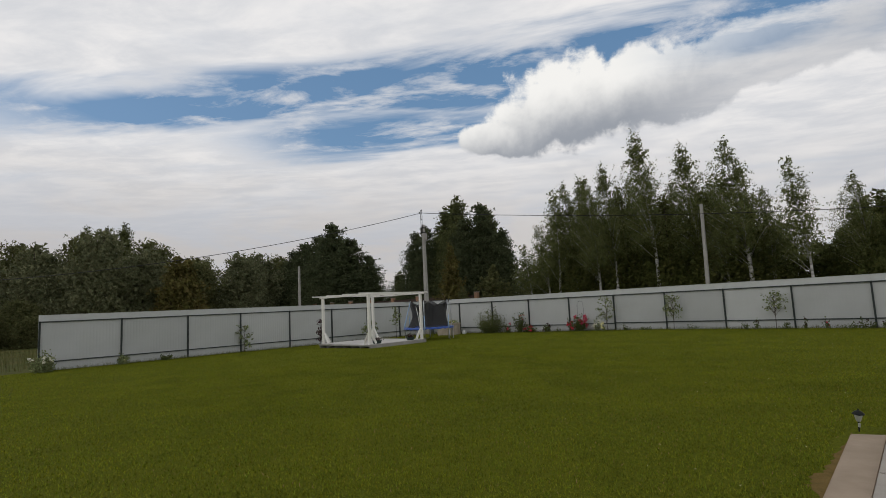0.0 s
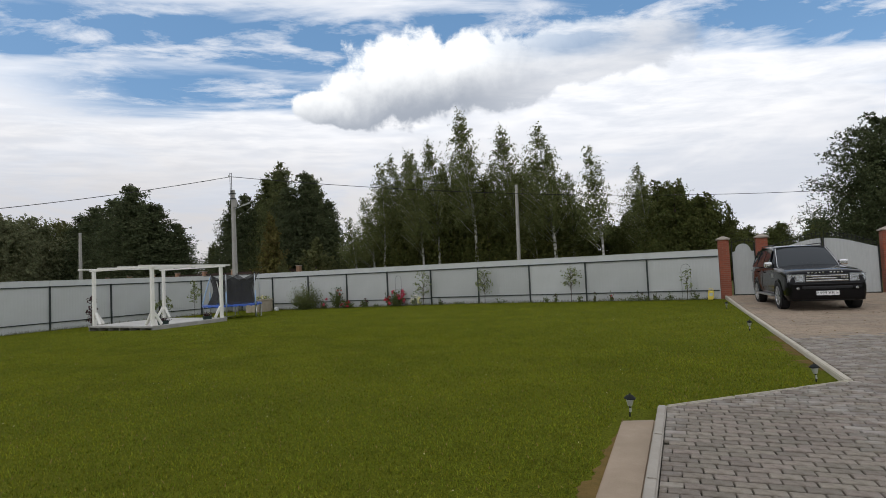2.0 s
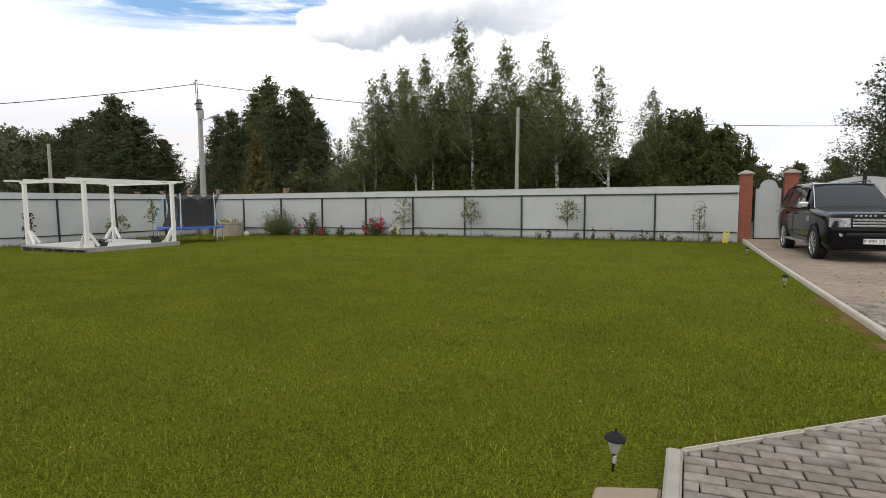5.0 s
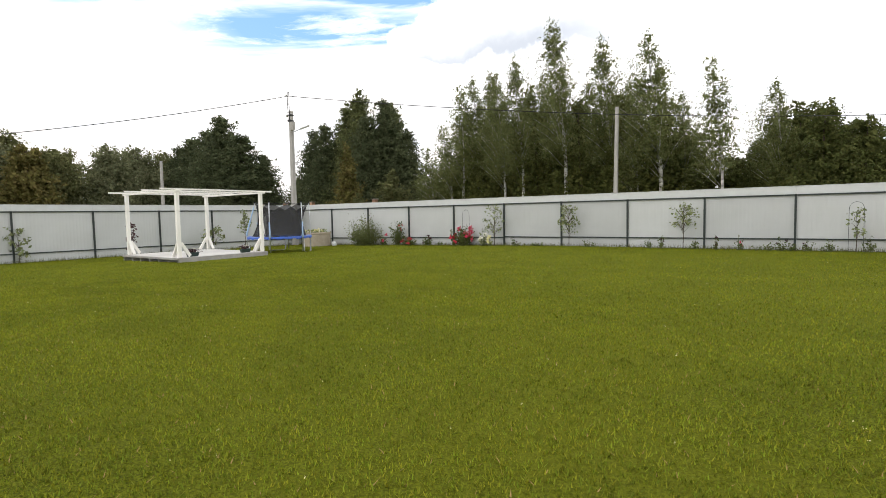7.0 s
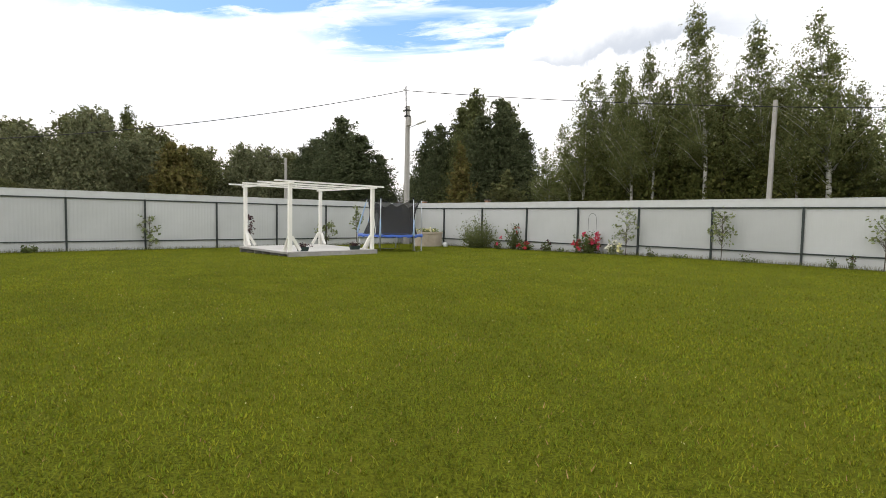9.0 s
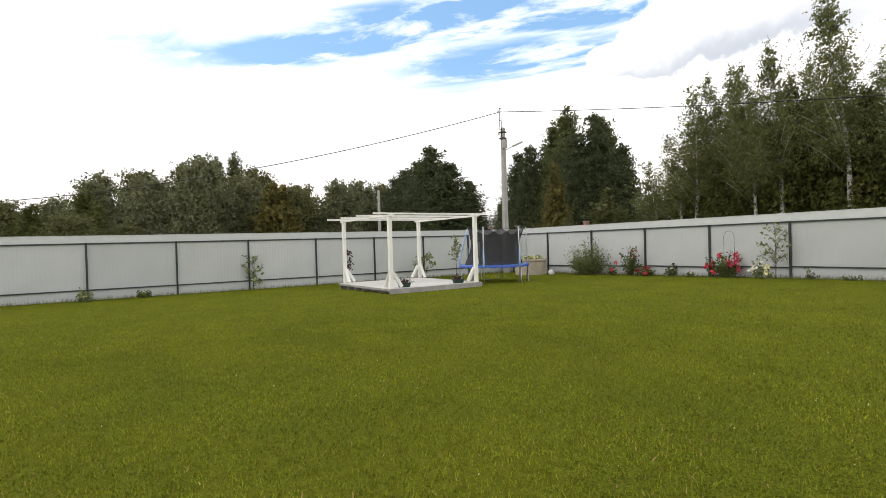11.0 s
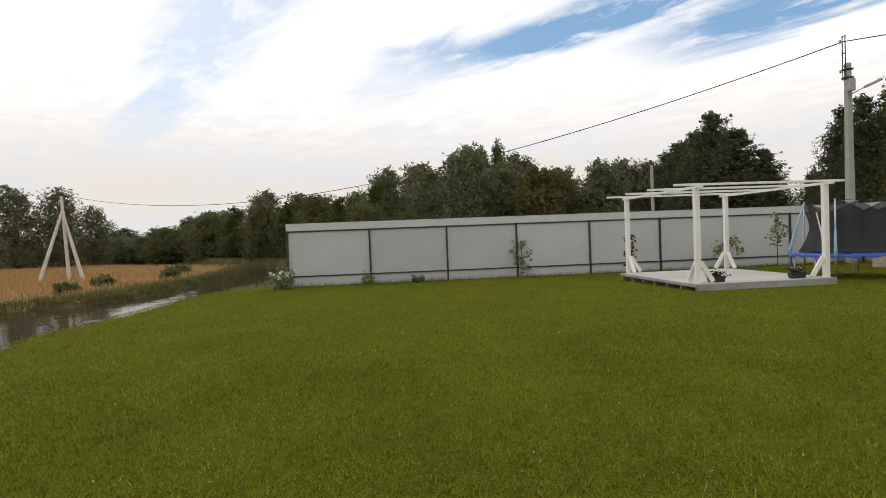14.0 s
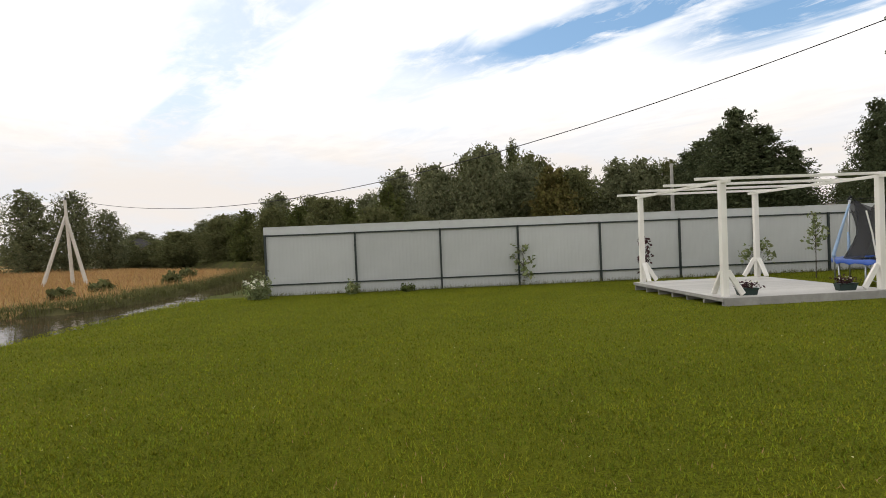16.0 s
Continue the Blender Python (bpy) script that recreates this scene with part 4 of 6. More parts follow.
for i in range(N_):
    p, q = A_.lerp(B_, i / N_), A_.lerp(B_, (i + 1) / N_)
    bm = beam(bmesh.new(), (p.x + 0.2, p.y, 1.0), (q.x - 0.2, q.y, 1.0), 0.04, 3.2, 0.0)
    part("board_panel", bm, BROWN, nf)
    part("brick_post", one_box(q.x - 0.19, q.x + 0.19, q.y - 0.22, q.y + 0.18, -0.8, 2.85, 0.01), PALE_BRICK, nf)
    part("post_cap", one_box(q.x - 0.24, q.x + 0.24, q.y - 0.27, q.y + 0.23, 2.852, 2.93, 0.02), CAPSTONE, nf)


# ---------------------------------------------------------------- trees
def tree_parts(seed, height, trunk_r, profile, clumps, per, sigma, leaf, leaf_m, bark, lean=0.0, droop=0.3, trunks=1, first=0.18, up=0.55, wind=-0.3, hang=0.25, ragged=0.21):
    """A tapered trunk with limbs, and a crown of leaf clusters at the limbs' ends. profile(h): crown radius at height share h."""
    rng = np.random.default_rng(seed)
    bm = bmesh.new()
    bend = lambda s: np.array([lean * height * s ** 3.0, 0.02 * height * math.sin(3 * s + seed), s * height])
    for k in range(trunks):
        off = np.array([rng.uniform(-0.5, 0.5), rng.uniform(-0.5, 0.5), 0]) * (k > 0) * 0.12 * height
        pts = [bend(s) + off * s + np.array([0.012 * height * math.sin(5 * s + k), 0, 0]) for s in np.linspace(0, 0.97, 9)]
        pts[0][2] = -0.35
        tube(bm, pts, [max(0.012, trunk_r * (1.12 - s) ** 1.1) for s in np.linspace(0, 0.97, 9)], 7)
    roots, tips, inner = [], [], []
    levels = np.linspace(first, 1.0, 40)
    share = np.cumsum([profile(h) + 0.06 * profile(first) for h in levels])
    share = (share - share[0]) / (share[-1] - share[0])                    # more limbs where the crown is wide
    lobe = rng.uniform(0, 2 * math.pi, (4, 2))

    def outline(a, h):
        """Uneven bulges of the crown round the trunk and up it."""
        return 1 + ragged * sum(math.sin((k + 1) * a + lobe[k, 0]) * math.cos((3 + 2 * k) * h * 2.2 + lobe[k, 1]) for k in range(4)) * 0.62
    for i in range(clumps):
        hgt = float(np.interp((i + rng.uniform(0, 1)) / clumps, share, levels))
        a = rng.uniform(0, 2 * math.pi)
        out = rng.uniform(0.12, 1.0) ** 0.5
        rr = profile(hgt) * outline(a, hgt) * out
        root = bend(max(0.04, hgt - (up * rr + 0.25) / height))
        tip = bend(hgt) + np.array([math.cos(a) * rr + wind * 0.35 * rr, math.sin(a) * rr, 0.1 * rr * rng.normal()])
        roots.append(root), tips.append(tip), inner.append(out)
        if i % 4 == 0 and rr > 0.12:
            mid = (root + tip) / 2 + np.array([0, 0, 0.08 * rr])
            tube(bm, [root, mid, tip], [trunk_r * 0.22 * (1.15 - hgt), trunk_r * 0.13 * (1.15 - hgt), 0.006], 4)
    roots, tips, inner = np.array(roots), np.array(tips), np.array(inner)
    # each limb carries sprays; the leaves of a spray lie along a short drooping twig
    sprays = 13
    si = np.repeat(np.arange(clumps), sprays)
    ts = rng.uniform(0.25, 1.0, (len(si), 1)) ** 0.75
    thin = np.clip(1.3 - tips[si][:, 2:3] / height, 0.42, 1.0)
    hub = roots[si] + (tips - roots)[si] * ts + rng.normal(size=(len(si), 3)) * sigma * 0.95 * thin * np.array([1, 1, 0.85])
    outw = (tips - roots)[si] / (np.linalg.norm((tips - roots)[si], axis=1, keepdims=True) + 1e-6)
    twig = outw * 0.9 + rng.normal(size=(len(si), 3)) * 0.6 + np.array([wind * 0.8, 0, 0.35 - hang * 0.9])
    twig /= np.linalg.norm(twig, axis=1, keepdims=True)
    rep = np.repeat(np.arange(len(si)), max(2, round(per * 2 / sprays)))
    n = len(rep)
    run = rng.uniform(-0.4, 1.0, (n, 1))
    c = hub[rep] + twig[rep] * run * sigma * 1.5 * thin[rep] + np.clip(rng.normal(size=(n, 3)), -1.8, 1.8) * sigma * 0.27 * thin[rep]
    c[:, 2] -= hang * 0.6 * np.clip(run[:, 0], 0, 1) ** 2 * sigma
    big = np.where(inner[si][rep] < 0.6, 1.2, 0.78) * np.where(run[:, 0] > 0.55, 0.78, 1.0)     # the outer leaves are small
    v, f = leaflets(rng, c, leaf * big[:, None], droop)
    return bm, mesh_np("crown", v, f, leaf_m), bark


def plant_tree(name, label, category, x, y, z, built, rot=0.0, s=(1, 1, 1), group=""):
    bm, crown_me, bark = built
    ob = thing(name, label, category, group, at=pose(x, y, z, 0, 0, rot) @ Matrix.Diagonal((*s, 1)))
    part("trunk", bm, bark, ob, smooth=True)
    part("crown", crown_me, crown_me.materials[0], ob)
    return ob


def again(ob, x, y, z, rot, s):
    return copy_thing(ob, pose(x, y, z, 0, 0, rot) @ Matrix.Diagonal((s[0] / ob.scale.x, s[1] / ob.scale.y, s[2] / ob.scale.z, 1)))


birch_p = lambda w: (lambda h: w * (0.5 + 0.5 * min(1, (h - 0.1) / 0.35)) * max(0.02, (1.0 - h)) ** 0.78 * 1.45)
airy_p = lambda w: (lambda h: w * (0.35 + 0.65 * min(1, max(0, (h - 0.38) / 0.22))) * max(0.015, 1.0 - h) ** 0.72 * 1.35)
round_p = lambda w: (lambda h: w * max(0.05, math.sin(math.pi * min(1, max(0.02, (h + 0.12) / 1.16)))) ** 0.6)
cone_p = lambda w: (lambda h: w * max(0.03, 1.02 - h) ** 0.6)
full_p = lambda w: (lambda h: w * max(0.04, 1.01 - h) ** 0.5)
BL, BW = "tall slender birch with white trunk leaning in the wind", "birch tree"
BG, DG = "birches behind the fence", "dark trees behind the fence"


def birch_built(seed, height, r, w, clumps, per):
    return tree_parts(seed, height, r, airy_p(w), clumps, per, 0.42, 0.092, LEAF_BIRCH, BIRCH_BARK, -0.05, 0.8, 1, 0.42, up=0.95, wind=-0.55, hang=1.1, ragged=0.42)


birch_a = plant_tree("birch", BL, BW, -14.5, 17.0, -0.6, birch_built(1, 15.5, 0.16, 3.2, 230, 40), group=BG)
birch_b = plant_tree("birch", BL, BW, -7.9, 17.0, -0.6, birch_built(2, 13.2, 0.16, 3.9, 240, 40), group=BG)
birch_c = plant_tree("birch", "thin sparse birch with white trunk and airy crown", BW, -4.3, 17.0, -0.6, birch_built(3, 11.0, 0.11, 2.7, 130, 26), group=BG)
for x, y, r, s in ((-17.8, 17.2, 40, (0.85, 0.85, 0.87)), (-11.4, 18.2, 15, (0.95, 0.95, 0.90)), (-20.6, 18.5, -20, (0.9, 0.9, 0.86))):
    again(birch_a, x, y, -0.6, r, s)
for x, y, r, s in ((-19.5, 17.4, 20, (0.75, 0.75, 0.96)), (-12.9, 19.5, -15, (0.8, 0.8, 0.86)), (-16.4, 19.6, 10, (0.9, 0.9, 0.93)), (-22.4, 18.8, 30, (0.9, 0.9, 0.98)), (-10.2, 20.0, -20, (0.8, 0.8, 0.84)), (-6.8, 19.2, 65, (0.7, 0.7, 0.72)), (-1.3, 19.0, 30, (0.72, 0.72, 0.72))):
    again(birch_b, x, y, -0.6, r, s)
for x, y, r, s in ((-27.2, 18.6, 10, (1, 1, 0.70)), (-25.0, 18.0, 50, (1.1, 1.1, 0.84)), (-9.5, 17.6, 30, (0.8, 0.8, 0.9)), (-23.6, 17.6, 120, (1.1, 1.1, 1.1))):
    again(birch_c, x, y, -0.6, r, s)
DL, DW = "dense dark green deciduous tree behind the fence", "tree"
dark_a = plant_tree("alder", DL, DW, -14.2, 21.0, -0.8, tree_parts(11, 10.2, 0.2, birch_p(2.9), 240, 33, 0.52, 0.165, LEAF_ALDER, BARK, -0.02, 0.2, 2, 0.03), group=DG)
dark_b = plant_tree("alder", DL, DW, -21.0, 21.5, -0.8, tree_parts(12, 9.6, 0.2, round_p(2.5), 230, 33, 0.50, 0.165, LEAF_OLIVE, BARK, -0.02, 0.2, 2, 0.03), group=DG)
# each: place, turn, height of the top above the fence's foot, width
for x, y, r, top, w in ((-17.6, 18.9, 60, 10.6, 1.0), (-10.6, 18.8, 130, 8.9, 1.0), (-8.3, 18.4, 200, 8.2, 0.95), (-13.6, 18.2, 15, 8.8, 0.85), (-21.4, 18.4, 320, 9.0, 0.9), (-18.9, 23, 250, 10.2, 1.1), (-12.4, 23.5, 80, 9.8, 1.15), (-23.0, 22, 160, 10.2, 1.0), (-15.9, 24.5, 20, 10.4, 1.2),
                        (-1.4, 20.4, 300, 7.2, 0.85), (0.4, 20.6, 10, 7.4, 0.95), (1.3, 21.4, 40, 7.6, 0.85), (-0.6, 22.6, 140, 7.8, 1.0), (3.3, 21.0, 110, 6.2, 0.62), (4.5, 22.2, 75, 5.5, 0.5), (-25.6, 21, 33, 8.6, 0.8)):
    again(dark_a, x, y, -0.8, r, (w, w, (top + 0.8) / 10.2))
for x, y, r, top, w in ((-19.8, 20, 60, 8.6, 0.8), (-12.2, 20.3, 100, 7.4, 0.8), (-6.4, 20.6, 10, 6.4, 0.8), (-15.9, 19.8, 210, 7.2, 0.75), (-27.0, 21.0, 120, 5.6, 0.8), (2.2, 22.0, 300, 6.4, 0.75), (-9.3, 20.2, 220, 6.8, 0.75), (0.9, 19.2, 60, 7.0, 0.85), (-0.6, 19.0, 190, 6.6, 0.8), (2.6, 19.6, 250, 6.2, 0.8), (-4.4, 21.6, 170, 4.8, 0.85),
                        (-2.5, 20.4, 330, 5.6, 0.62), (-23.6, 20.2, 20, 7.8, 0.75), (-29, 25, 80, 5.6, 0.8), (-33, 27, 30, 5.4, 0.8), (4.6, 25, 15, 4.6, 0.7), (-3.2, 23.4, 260, 5.0, 0.8), (-1.6, 19.6, 250, 6.2, 0.6)):
    again(dark_b, x, y, -0.8, r, (w, w, (top + 0.8) / 9.6))
# tall broad tree beyond the driveway gate
plant_tree("broad_tree", "broad tall dark green tree beyond the driveway gate", "tree", 13.2, 17.0, -0.5, tree_parts(21, 10.5, 0.26, round_p(4.9), 640, 80, 0.46, 0.105, LEAF_BROAD, BARK, -0.03, 0.2, 3, 0.06, ragged=0.12, wind=-0.1))
big_b = again(dark_b, 18.5, 19, -0.5, 140, (1.5, 1.5, 1.2))
again(dark_b, 23.0, 20, -0.5, 40, (1.4, 1.4, 1.25))
for i, (x, y, s) in enumerate(((7.5, 52, 0.6), (11, 54, 0.62), (15, 50, 0.66), (19, 55, 0.7), (4, 55, 0.55), (9, 60, 0.72), (13, 62, 0.75), (6, 66, 0.7), (17, 64, 0.8))):
    again(dark_b, x, y, -1.0, 70 * i, (s * 1.4, s * 1.4, s))
# conifer groups further off
SL = "tall dark pointed spruce beyond the fence corner"
spruce = plant_tree("spruce", SL, "spruce", -46.2, 23.5, -1.0, tree_parts(31, 12.6, 0.2, cone_p(3.3), 300, 52, 0.66, 0.16, LEAF_SPRUCE, BARK, 0.0, 0.5, 1, 0.04, -0.25), group="conifers beyond the corner")
mixed = plant_tree("aspen", "tall full dark green tree beyond the fence corner", "tree", -41.2, 24.3, -1.0, tree_parts(32, 15.6, 0.25, full_p(3.5), 330, 52, 0.80, 0.17, LEAF_DARK, BARK, 0.0, 0.3, 1, 0.05), group="conifers beyond the corner")
again(mixed, -44.2, 25.5, -1, 80, (0.95, 0.95, 0.96))
again(mixed, -38.4, 26.0, -1, 150, (1.0, 1.0, 0.9))
again(mixed, -46.5, 26.5, -1, 10, (0.9, 0.9, 0.78))
for x, y, r, s in ((-36.9, 23.5, 30, (1.2, 1.2, 1.12)), (-49.0, 24.5, 90, (1.0, 1.0, 0.98)), (-34.3, 24.0, 150, (1.0, 1.0, 0.85)), (-39.1, 22.5, 250, (1.1, 1.1, 1.0)), (-67.0, 23.5, 20, (1.55, 1.55, 1.27)), (-70.6, 25.0, 200, (1.8, 1.8, 1.12)), (-63.4, 24.5, 110, (1.8, 1.8, 1.05)), (-61.1, 26, 60, (1.3, 1.3, 0.84)), (-74.2, 26, 10, (1.8, 1.8, 1.2)), (-79.2, 26, 330, (1.8, 1.8, 1.15)), (-83.7, 27, 100, (1.5, 1.5, 1.08))):
    again(spruce, x, y, -1.0, r, s)
for x, y, r, s in ((-68.2, 26.0, 40, (1.1, 1.1, 0.9)), (-58.7, 30, 0, (1, 1, 0.5)), (-54.7, 32, 90, (1, 1, 0.45)), (-38.7, 27, 200, (1, 1, 0.85))):
    again(mixed, x, y, -1.0, r, (s[0] * 0.85, s[1] * 0.85, s[2]))
plant_tree("young_birch", "yellowing young tree in front of the dark spruces", "tree", -36.6, 17.6, -0.8, tree_parts(33, 9.2, 0.1, birch_p(1.7), 70, 50, 0.36, 0.2, LEAF_YELLOW, BARK, 0.0, 0.4, 1, 0.1))
yb = plant_tree("young_tree", "small light green tree behind the fence", "tree", -30.6, 17.0, -0.8, tree_parts(34, 6.0, 0.08, round_p(1.7), 70, 50, 0.36, 0.18, LEAF_MID, BARK, 0.0, 0.3, 2, 0.08))
again(yb, -34.2, 16.4, -0.8, 100, (0.55, 0.55, 0.68))
# willow belt along the river to the west
WL = "broad grey-green willow in the belt along the river"
willow = plant_tree("willow", WL, "willow", -78.0, 0.0, -1.2, tree_parts(41, 12.4, 0.3, round_p(4.5), 280, 40, 0.95, 0.26, LEAF_WILLOW, BARK, 0.0, 0.4, 3, 0.02), group="willows along the river")
willow_b = plant_tree("willow", WL, "willow", -80.0, 7.5, -1.2, tree_parts(42, 11.6, 0.3, round_p(4.3), 280, 40, 0.95, 0.26, LEAF_MID, BARK, 0.0, 0.4, 3, 0.02), group="willows along the river")
for x, y, r, s in ((-77, -5.5, 40, (1, 1, 1.02)), (-79, 14, 90, (1, 1, 0.86)), (-82, -11, 140, (1, 1, 0.92)), (-88, -17, 10, (1, 1, 0.9)), (-96, -22, 60, (0.9, 0.9, 0.9)), (-84, 20, 200, (1, 1, 0.85)), (-100, -38, 20, (1, 1, 0.78)), (-108, -47, 70, (1, 1, 0.7)), (-128, -60, 120, (1.2, 1.2, 0.62)), (-150, -85, 10, (1.4, 1.4, 0.65))):
    again(willow, x, y, -1.4, r, (s[0], s[1], s[2] * (1.2 if y > 6 else 1.07) * (1 + 0.12 * math.sin(x * 3 + y))))
for x, y, r, s in ((-84, 3, 50, (1.1, 1.1, 1.08)), (-83, -6, 90, (1, 1, 1.1)), (-92, -12, 10, (1, 1, 1.05)), (-100, -28, 190, (1, 1, 0.95)), (-86, 11, 140, (1, 1, 1.0)), (-73, -14, 70, (0.6, 0.6, 0.5)), (-112, -34, 30, (1.1, 1.1, 0.9)), (-118, -52, 100, (1.2, 1.2, 0.7)), (-140, -72, 0, (1.3, 1.3, 0.66)), (-106, -60.5, 45, (0.9, 0.9, 0.42)), (-101, -54.5, 110, (0.9, 0.9, 0.44)), (-103, -64.5, 200, (0.8, 0.8, 0.38)), (-88, 26, 0, (1, 1, 0.9)), (-92, 33, 60, (1, 1, 0.9))):
    again(willow_b, x, y, -1.4, r, (s[0], s[1], s[2] * (1.2 if y > 6 else 1.07) * (1 + 0.12 * math.sin(x * 3 + y))))
plant_tree("turning_willow", "broad willow with yellowing leaves in the belt along the river", "willow", -72.5, 2.6, -1.2, tree_parts(43, 11.0, 0.25, round_p(3.2), 130, 54, 0.7, 0.33, LEAF_YELLOW, BARK, 0.0, 0.4, 2, 0.02))
for x, y, r, s in ((-96, 0, 0, (1, 1, 1.12)), (-99, 3.5, 70, (0.9, 0.9, 1.22)), (-93, -3.5, 120, (0.85, 0.85, 1.1))):
    again(mixed, x, y, -1.4, r, s)
for i, (x, y, w, hh) in enumerate(((-72.5, -19.5, 0.8, 0.62), (-76, -23.0, 0.7, 0.7), (-80, -26.5, 0.8, 0.78), (-83.5, -31, 0.75, 0.70), (-87, -35.5, 0.8, 0.74), (-92, -41, 0.8, 0.72), (-98, -47, 0.85, 0.70), (-77, -18, 0.8, 0.85))):
    again(dark_b if i % 2 else willow_b, x, y, -1.6, 57 * i, (w * (1.45 if i % 2 else 1), w * (1.45 if i % 2 else 1), hh * (1.25 if i % 2 else 1)))
river_tree = plant_tree("river_tree", "airy grey-green tree on the river's far side", "tree", -90, -66, -1.3, tree_parts(44, 12.2, 0.2, round_p(4.4), 230, 32, 0.6, 0.20, LEAF_WILLOW, BARK, 0.0, 0.4, 3, 0.05, up=0.9, hang=0.5))
for x, y, r, s in ((-87, -70, 80, (1.15, 1.15, 1.0)), (-94, -63, 30, (0.8, 0.8, 0.78)), (-82, -80, 60, (1.1, 1.1, 1.0))):
    again(river_tree, x, y, -1.3, r, s)
# far belt of woods closing the horizon
rng = np.random.default_rng(77)
n = 2600
ang = rng.uniform(0, 2 * math.pi, n)
dist = rng.uniform(230, 320, n)
cc = np.stack([np.cos(ang) * dist, np.sin(ang) * dist, rng.uniform(-1, 1, n) ** 2 * 7.5 * (0.75 + 0.25 * np.sin(ang * 9)) - 1], -1)
rep = np.repeat(np.arange(n), 14)
v, f = cards(rng, cc[rep] + rng.normal(size=(len(rep), 3)) * 1.6, 1.5)
tagged(new("far_woods", mesh_np("far_woods", v, f, LEAF_DARK)), "distant dark belt of woods on the horizon", "woods", kind="stuff")


# ---------------------------------------------------------------- garden plants
def shrub(name, label, category, x, y, w, h, leaf_m, seed, flower=None, blooms=0, bloom=0.06, leaf=0.05, clumps=26, per=30, z=None, thin=False, spread=0.35):
    """Stems rising from the ground with leaves along them, and flower heads if given."""
    rng = np.random.default_rng(seed)
    ob = thing(name, label, category, at=pose(x, y, gz_(x) if z is None else z))
    bm = bmesh.new()
    tips = []
    for k in range(clumps):
        a, r = rng.uniform(0, 2 * math.pi), w / 2 * math.sqrt(rng.uniform(0, 1))
        hh = h * rng.uniform(0.35, 1.0) * (1 - 0.45 * (2 * r / w) ** 2)
        tip = np.array([math.cos(a) * r, math.sin(a) * r * 0.8, hh])
        tips.append(tip)
        if k % 2 == 0 or thin:
            tube(bm, [(tip[0] * 0.25, tip[1] * 0.25, -0.05), (tip[0] * 0.6, tip[1] * 0.6, hh * 0.55), tuple(tip)], [0.008, 0.006, 0.003], 4)
    part("stems", bm, STEM, ob)
    tips = np.array(tips)
    rep = np.repeat(np.arange(clumps), per)
    t = rng.uniform(0.15, 1.0, (len(rep), 1))
    c = tips[rep] * np.concatenate([0.3 + 0.7 * t, 0.3 + 0.7 * t, t], 1) + rng.normal(size=(len(rep), 3)) * spread * 0.2 * max(w, 0.25)
    c[:, 2] = np.clip(c[:, 2], 0.02, None)
    v, f = cards(rng, c, leaf)
    part("foliage", mesh_np("foliage", v, f, leaf_m), leaf_m, ob)
    if flower is not None:
        for k in range(blooms):
            tip = tips[rng.integers(clumps)] * rng.uniform(0.85, 1.08)
            bloom_r = bloom * 0.68
            pts = rng.normal(size=(16, 3)) * bloom_r * 0.45
            v, f = cards(rng, pts + np.array([tip[0], tip[1] - 0.03, max(tip[2], 0.1)]), bloom_r * 0.85, 1.1)
            part("flower", mesh_np("flower", v, f, flower), flower, ob)
    return ob


def sapling(label, x, y, h, w, seed, leaf_m=LEAF_SAP, leaf=0.075, n=34, first=0.35, z=None):
    """A young tree: a thin stem, light twigs and separate leaves."""
    rng = np.random.default_rng(seed)
    ob = thing("sapling", label, "sapling", at=pose(x, y, gz_(x) if z is None else z))
    bm = bmesh.new()
    tube(bm, [(0, 0, -0.1), (0.02, 0, h * 0.5), (-0.01, 0.01, h * 0.97)], [0.014, 0.010, 0.004], 6)
    tips = []
    for k in range(n):
        s = first + (1 - first) * rng.uniform(0, 1)
        a = rng.uniform(0, 2 * math.pi)
        r = w / 2 * rng.uniform(0.3, 1.0) * (1.15 - 0.7 * abs(s - 0.62) * 2)
        tip = np.array([math.cos(a) * r, math.sin(a) * r, s * h + 0.12 * r])
        tube(bm, [(0, 0, max(0.05, s * h - 0.6 * r)), tuple(tip * np.array([0.6, 0.6, 1])), tuple(tip)], [0.006, 0.004, 0.002], 4)
        tips.append(tip)
    part("stem", bm, BARK, ob)
    rep = np.repeat(np.arange(n), 5)
    v, f = cards(rng, np.array(tips)[rep] + rng.normal(size=(len(rep), 3)) * 0.055, leaf * 0.8, 1.7, 0.3)
    part("leaves", mesh_np("leaves", v, f, leaf_m), leaf_m, ob)
    return ob


FY = -0.42
shrub("feathery_bush", "large feathery green bush against the steel fence", "bush", -17.4, FY - 0.15, 2.0, 1.55, LEAF_FEATHER, 101, leaf=0.05, clumps=110, per=26, thin=True)
shrub("climbing_rose", "tall rose bush with a few red blooms at the fence", "rose", -15.4, FY, 0.75, 1.5, LEAF_BUSH, 102, RED_FLOWER, 3, 0.10, clumps=34, per=26)
shrub("rose_bush", "low rose bush with red blooms beside the fence", "rose", -14.75, FY - 0.1, 0.9, 0.55, LEAF_BUSH, 103, RED_FLOWER, 4, 0.13, clumps=18, per=22)
shrub("rose_bush", "low rose bush with a dark red bloom near the fence post", "rose", -16.1, FY - 0.2, 0.5, 0.7, LEAF_BUSH, 104, PINK_FLOWER, 3, 0.10, clumps=10, per=16)
shrub("rose_bush", "thin dark rose with withered heads at the fence", "rose", -13.6, FY, 0.55, 0.6, LEAF_BUSH, 105, LEAF_PURPLE, 4, 0.09, clumps=12, per=18, thin=True)
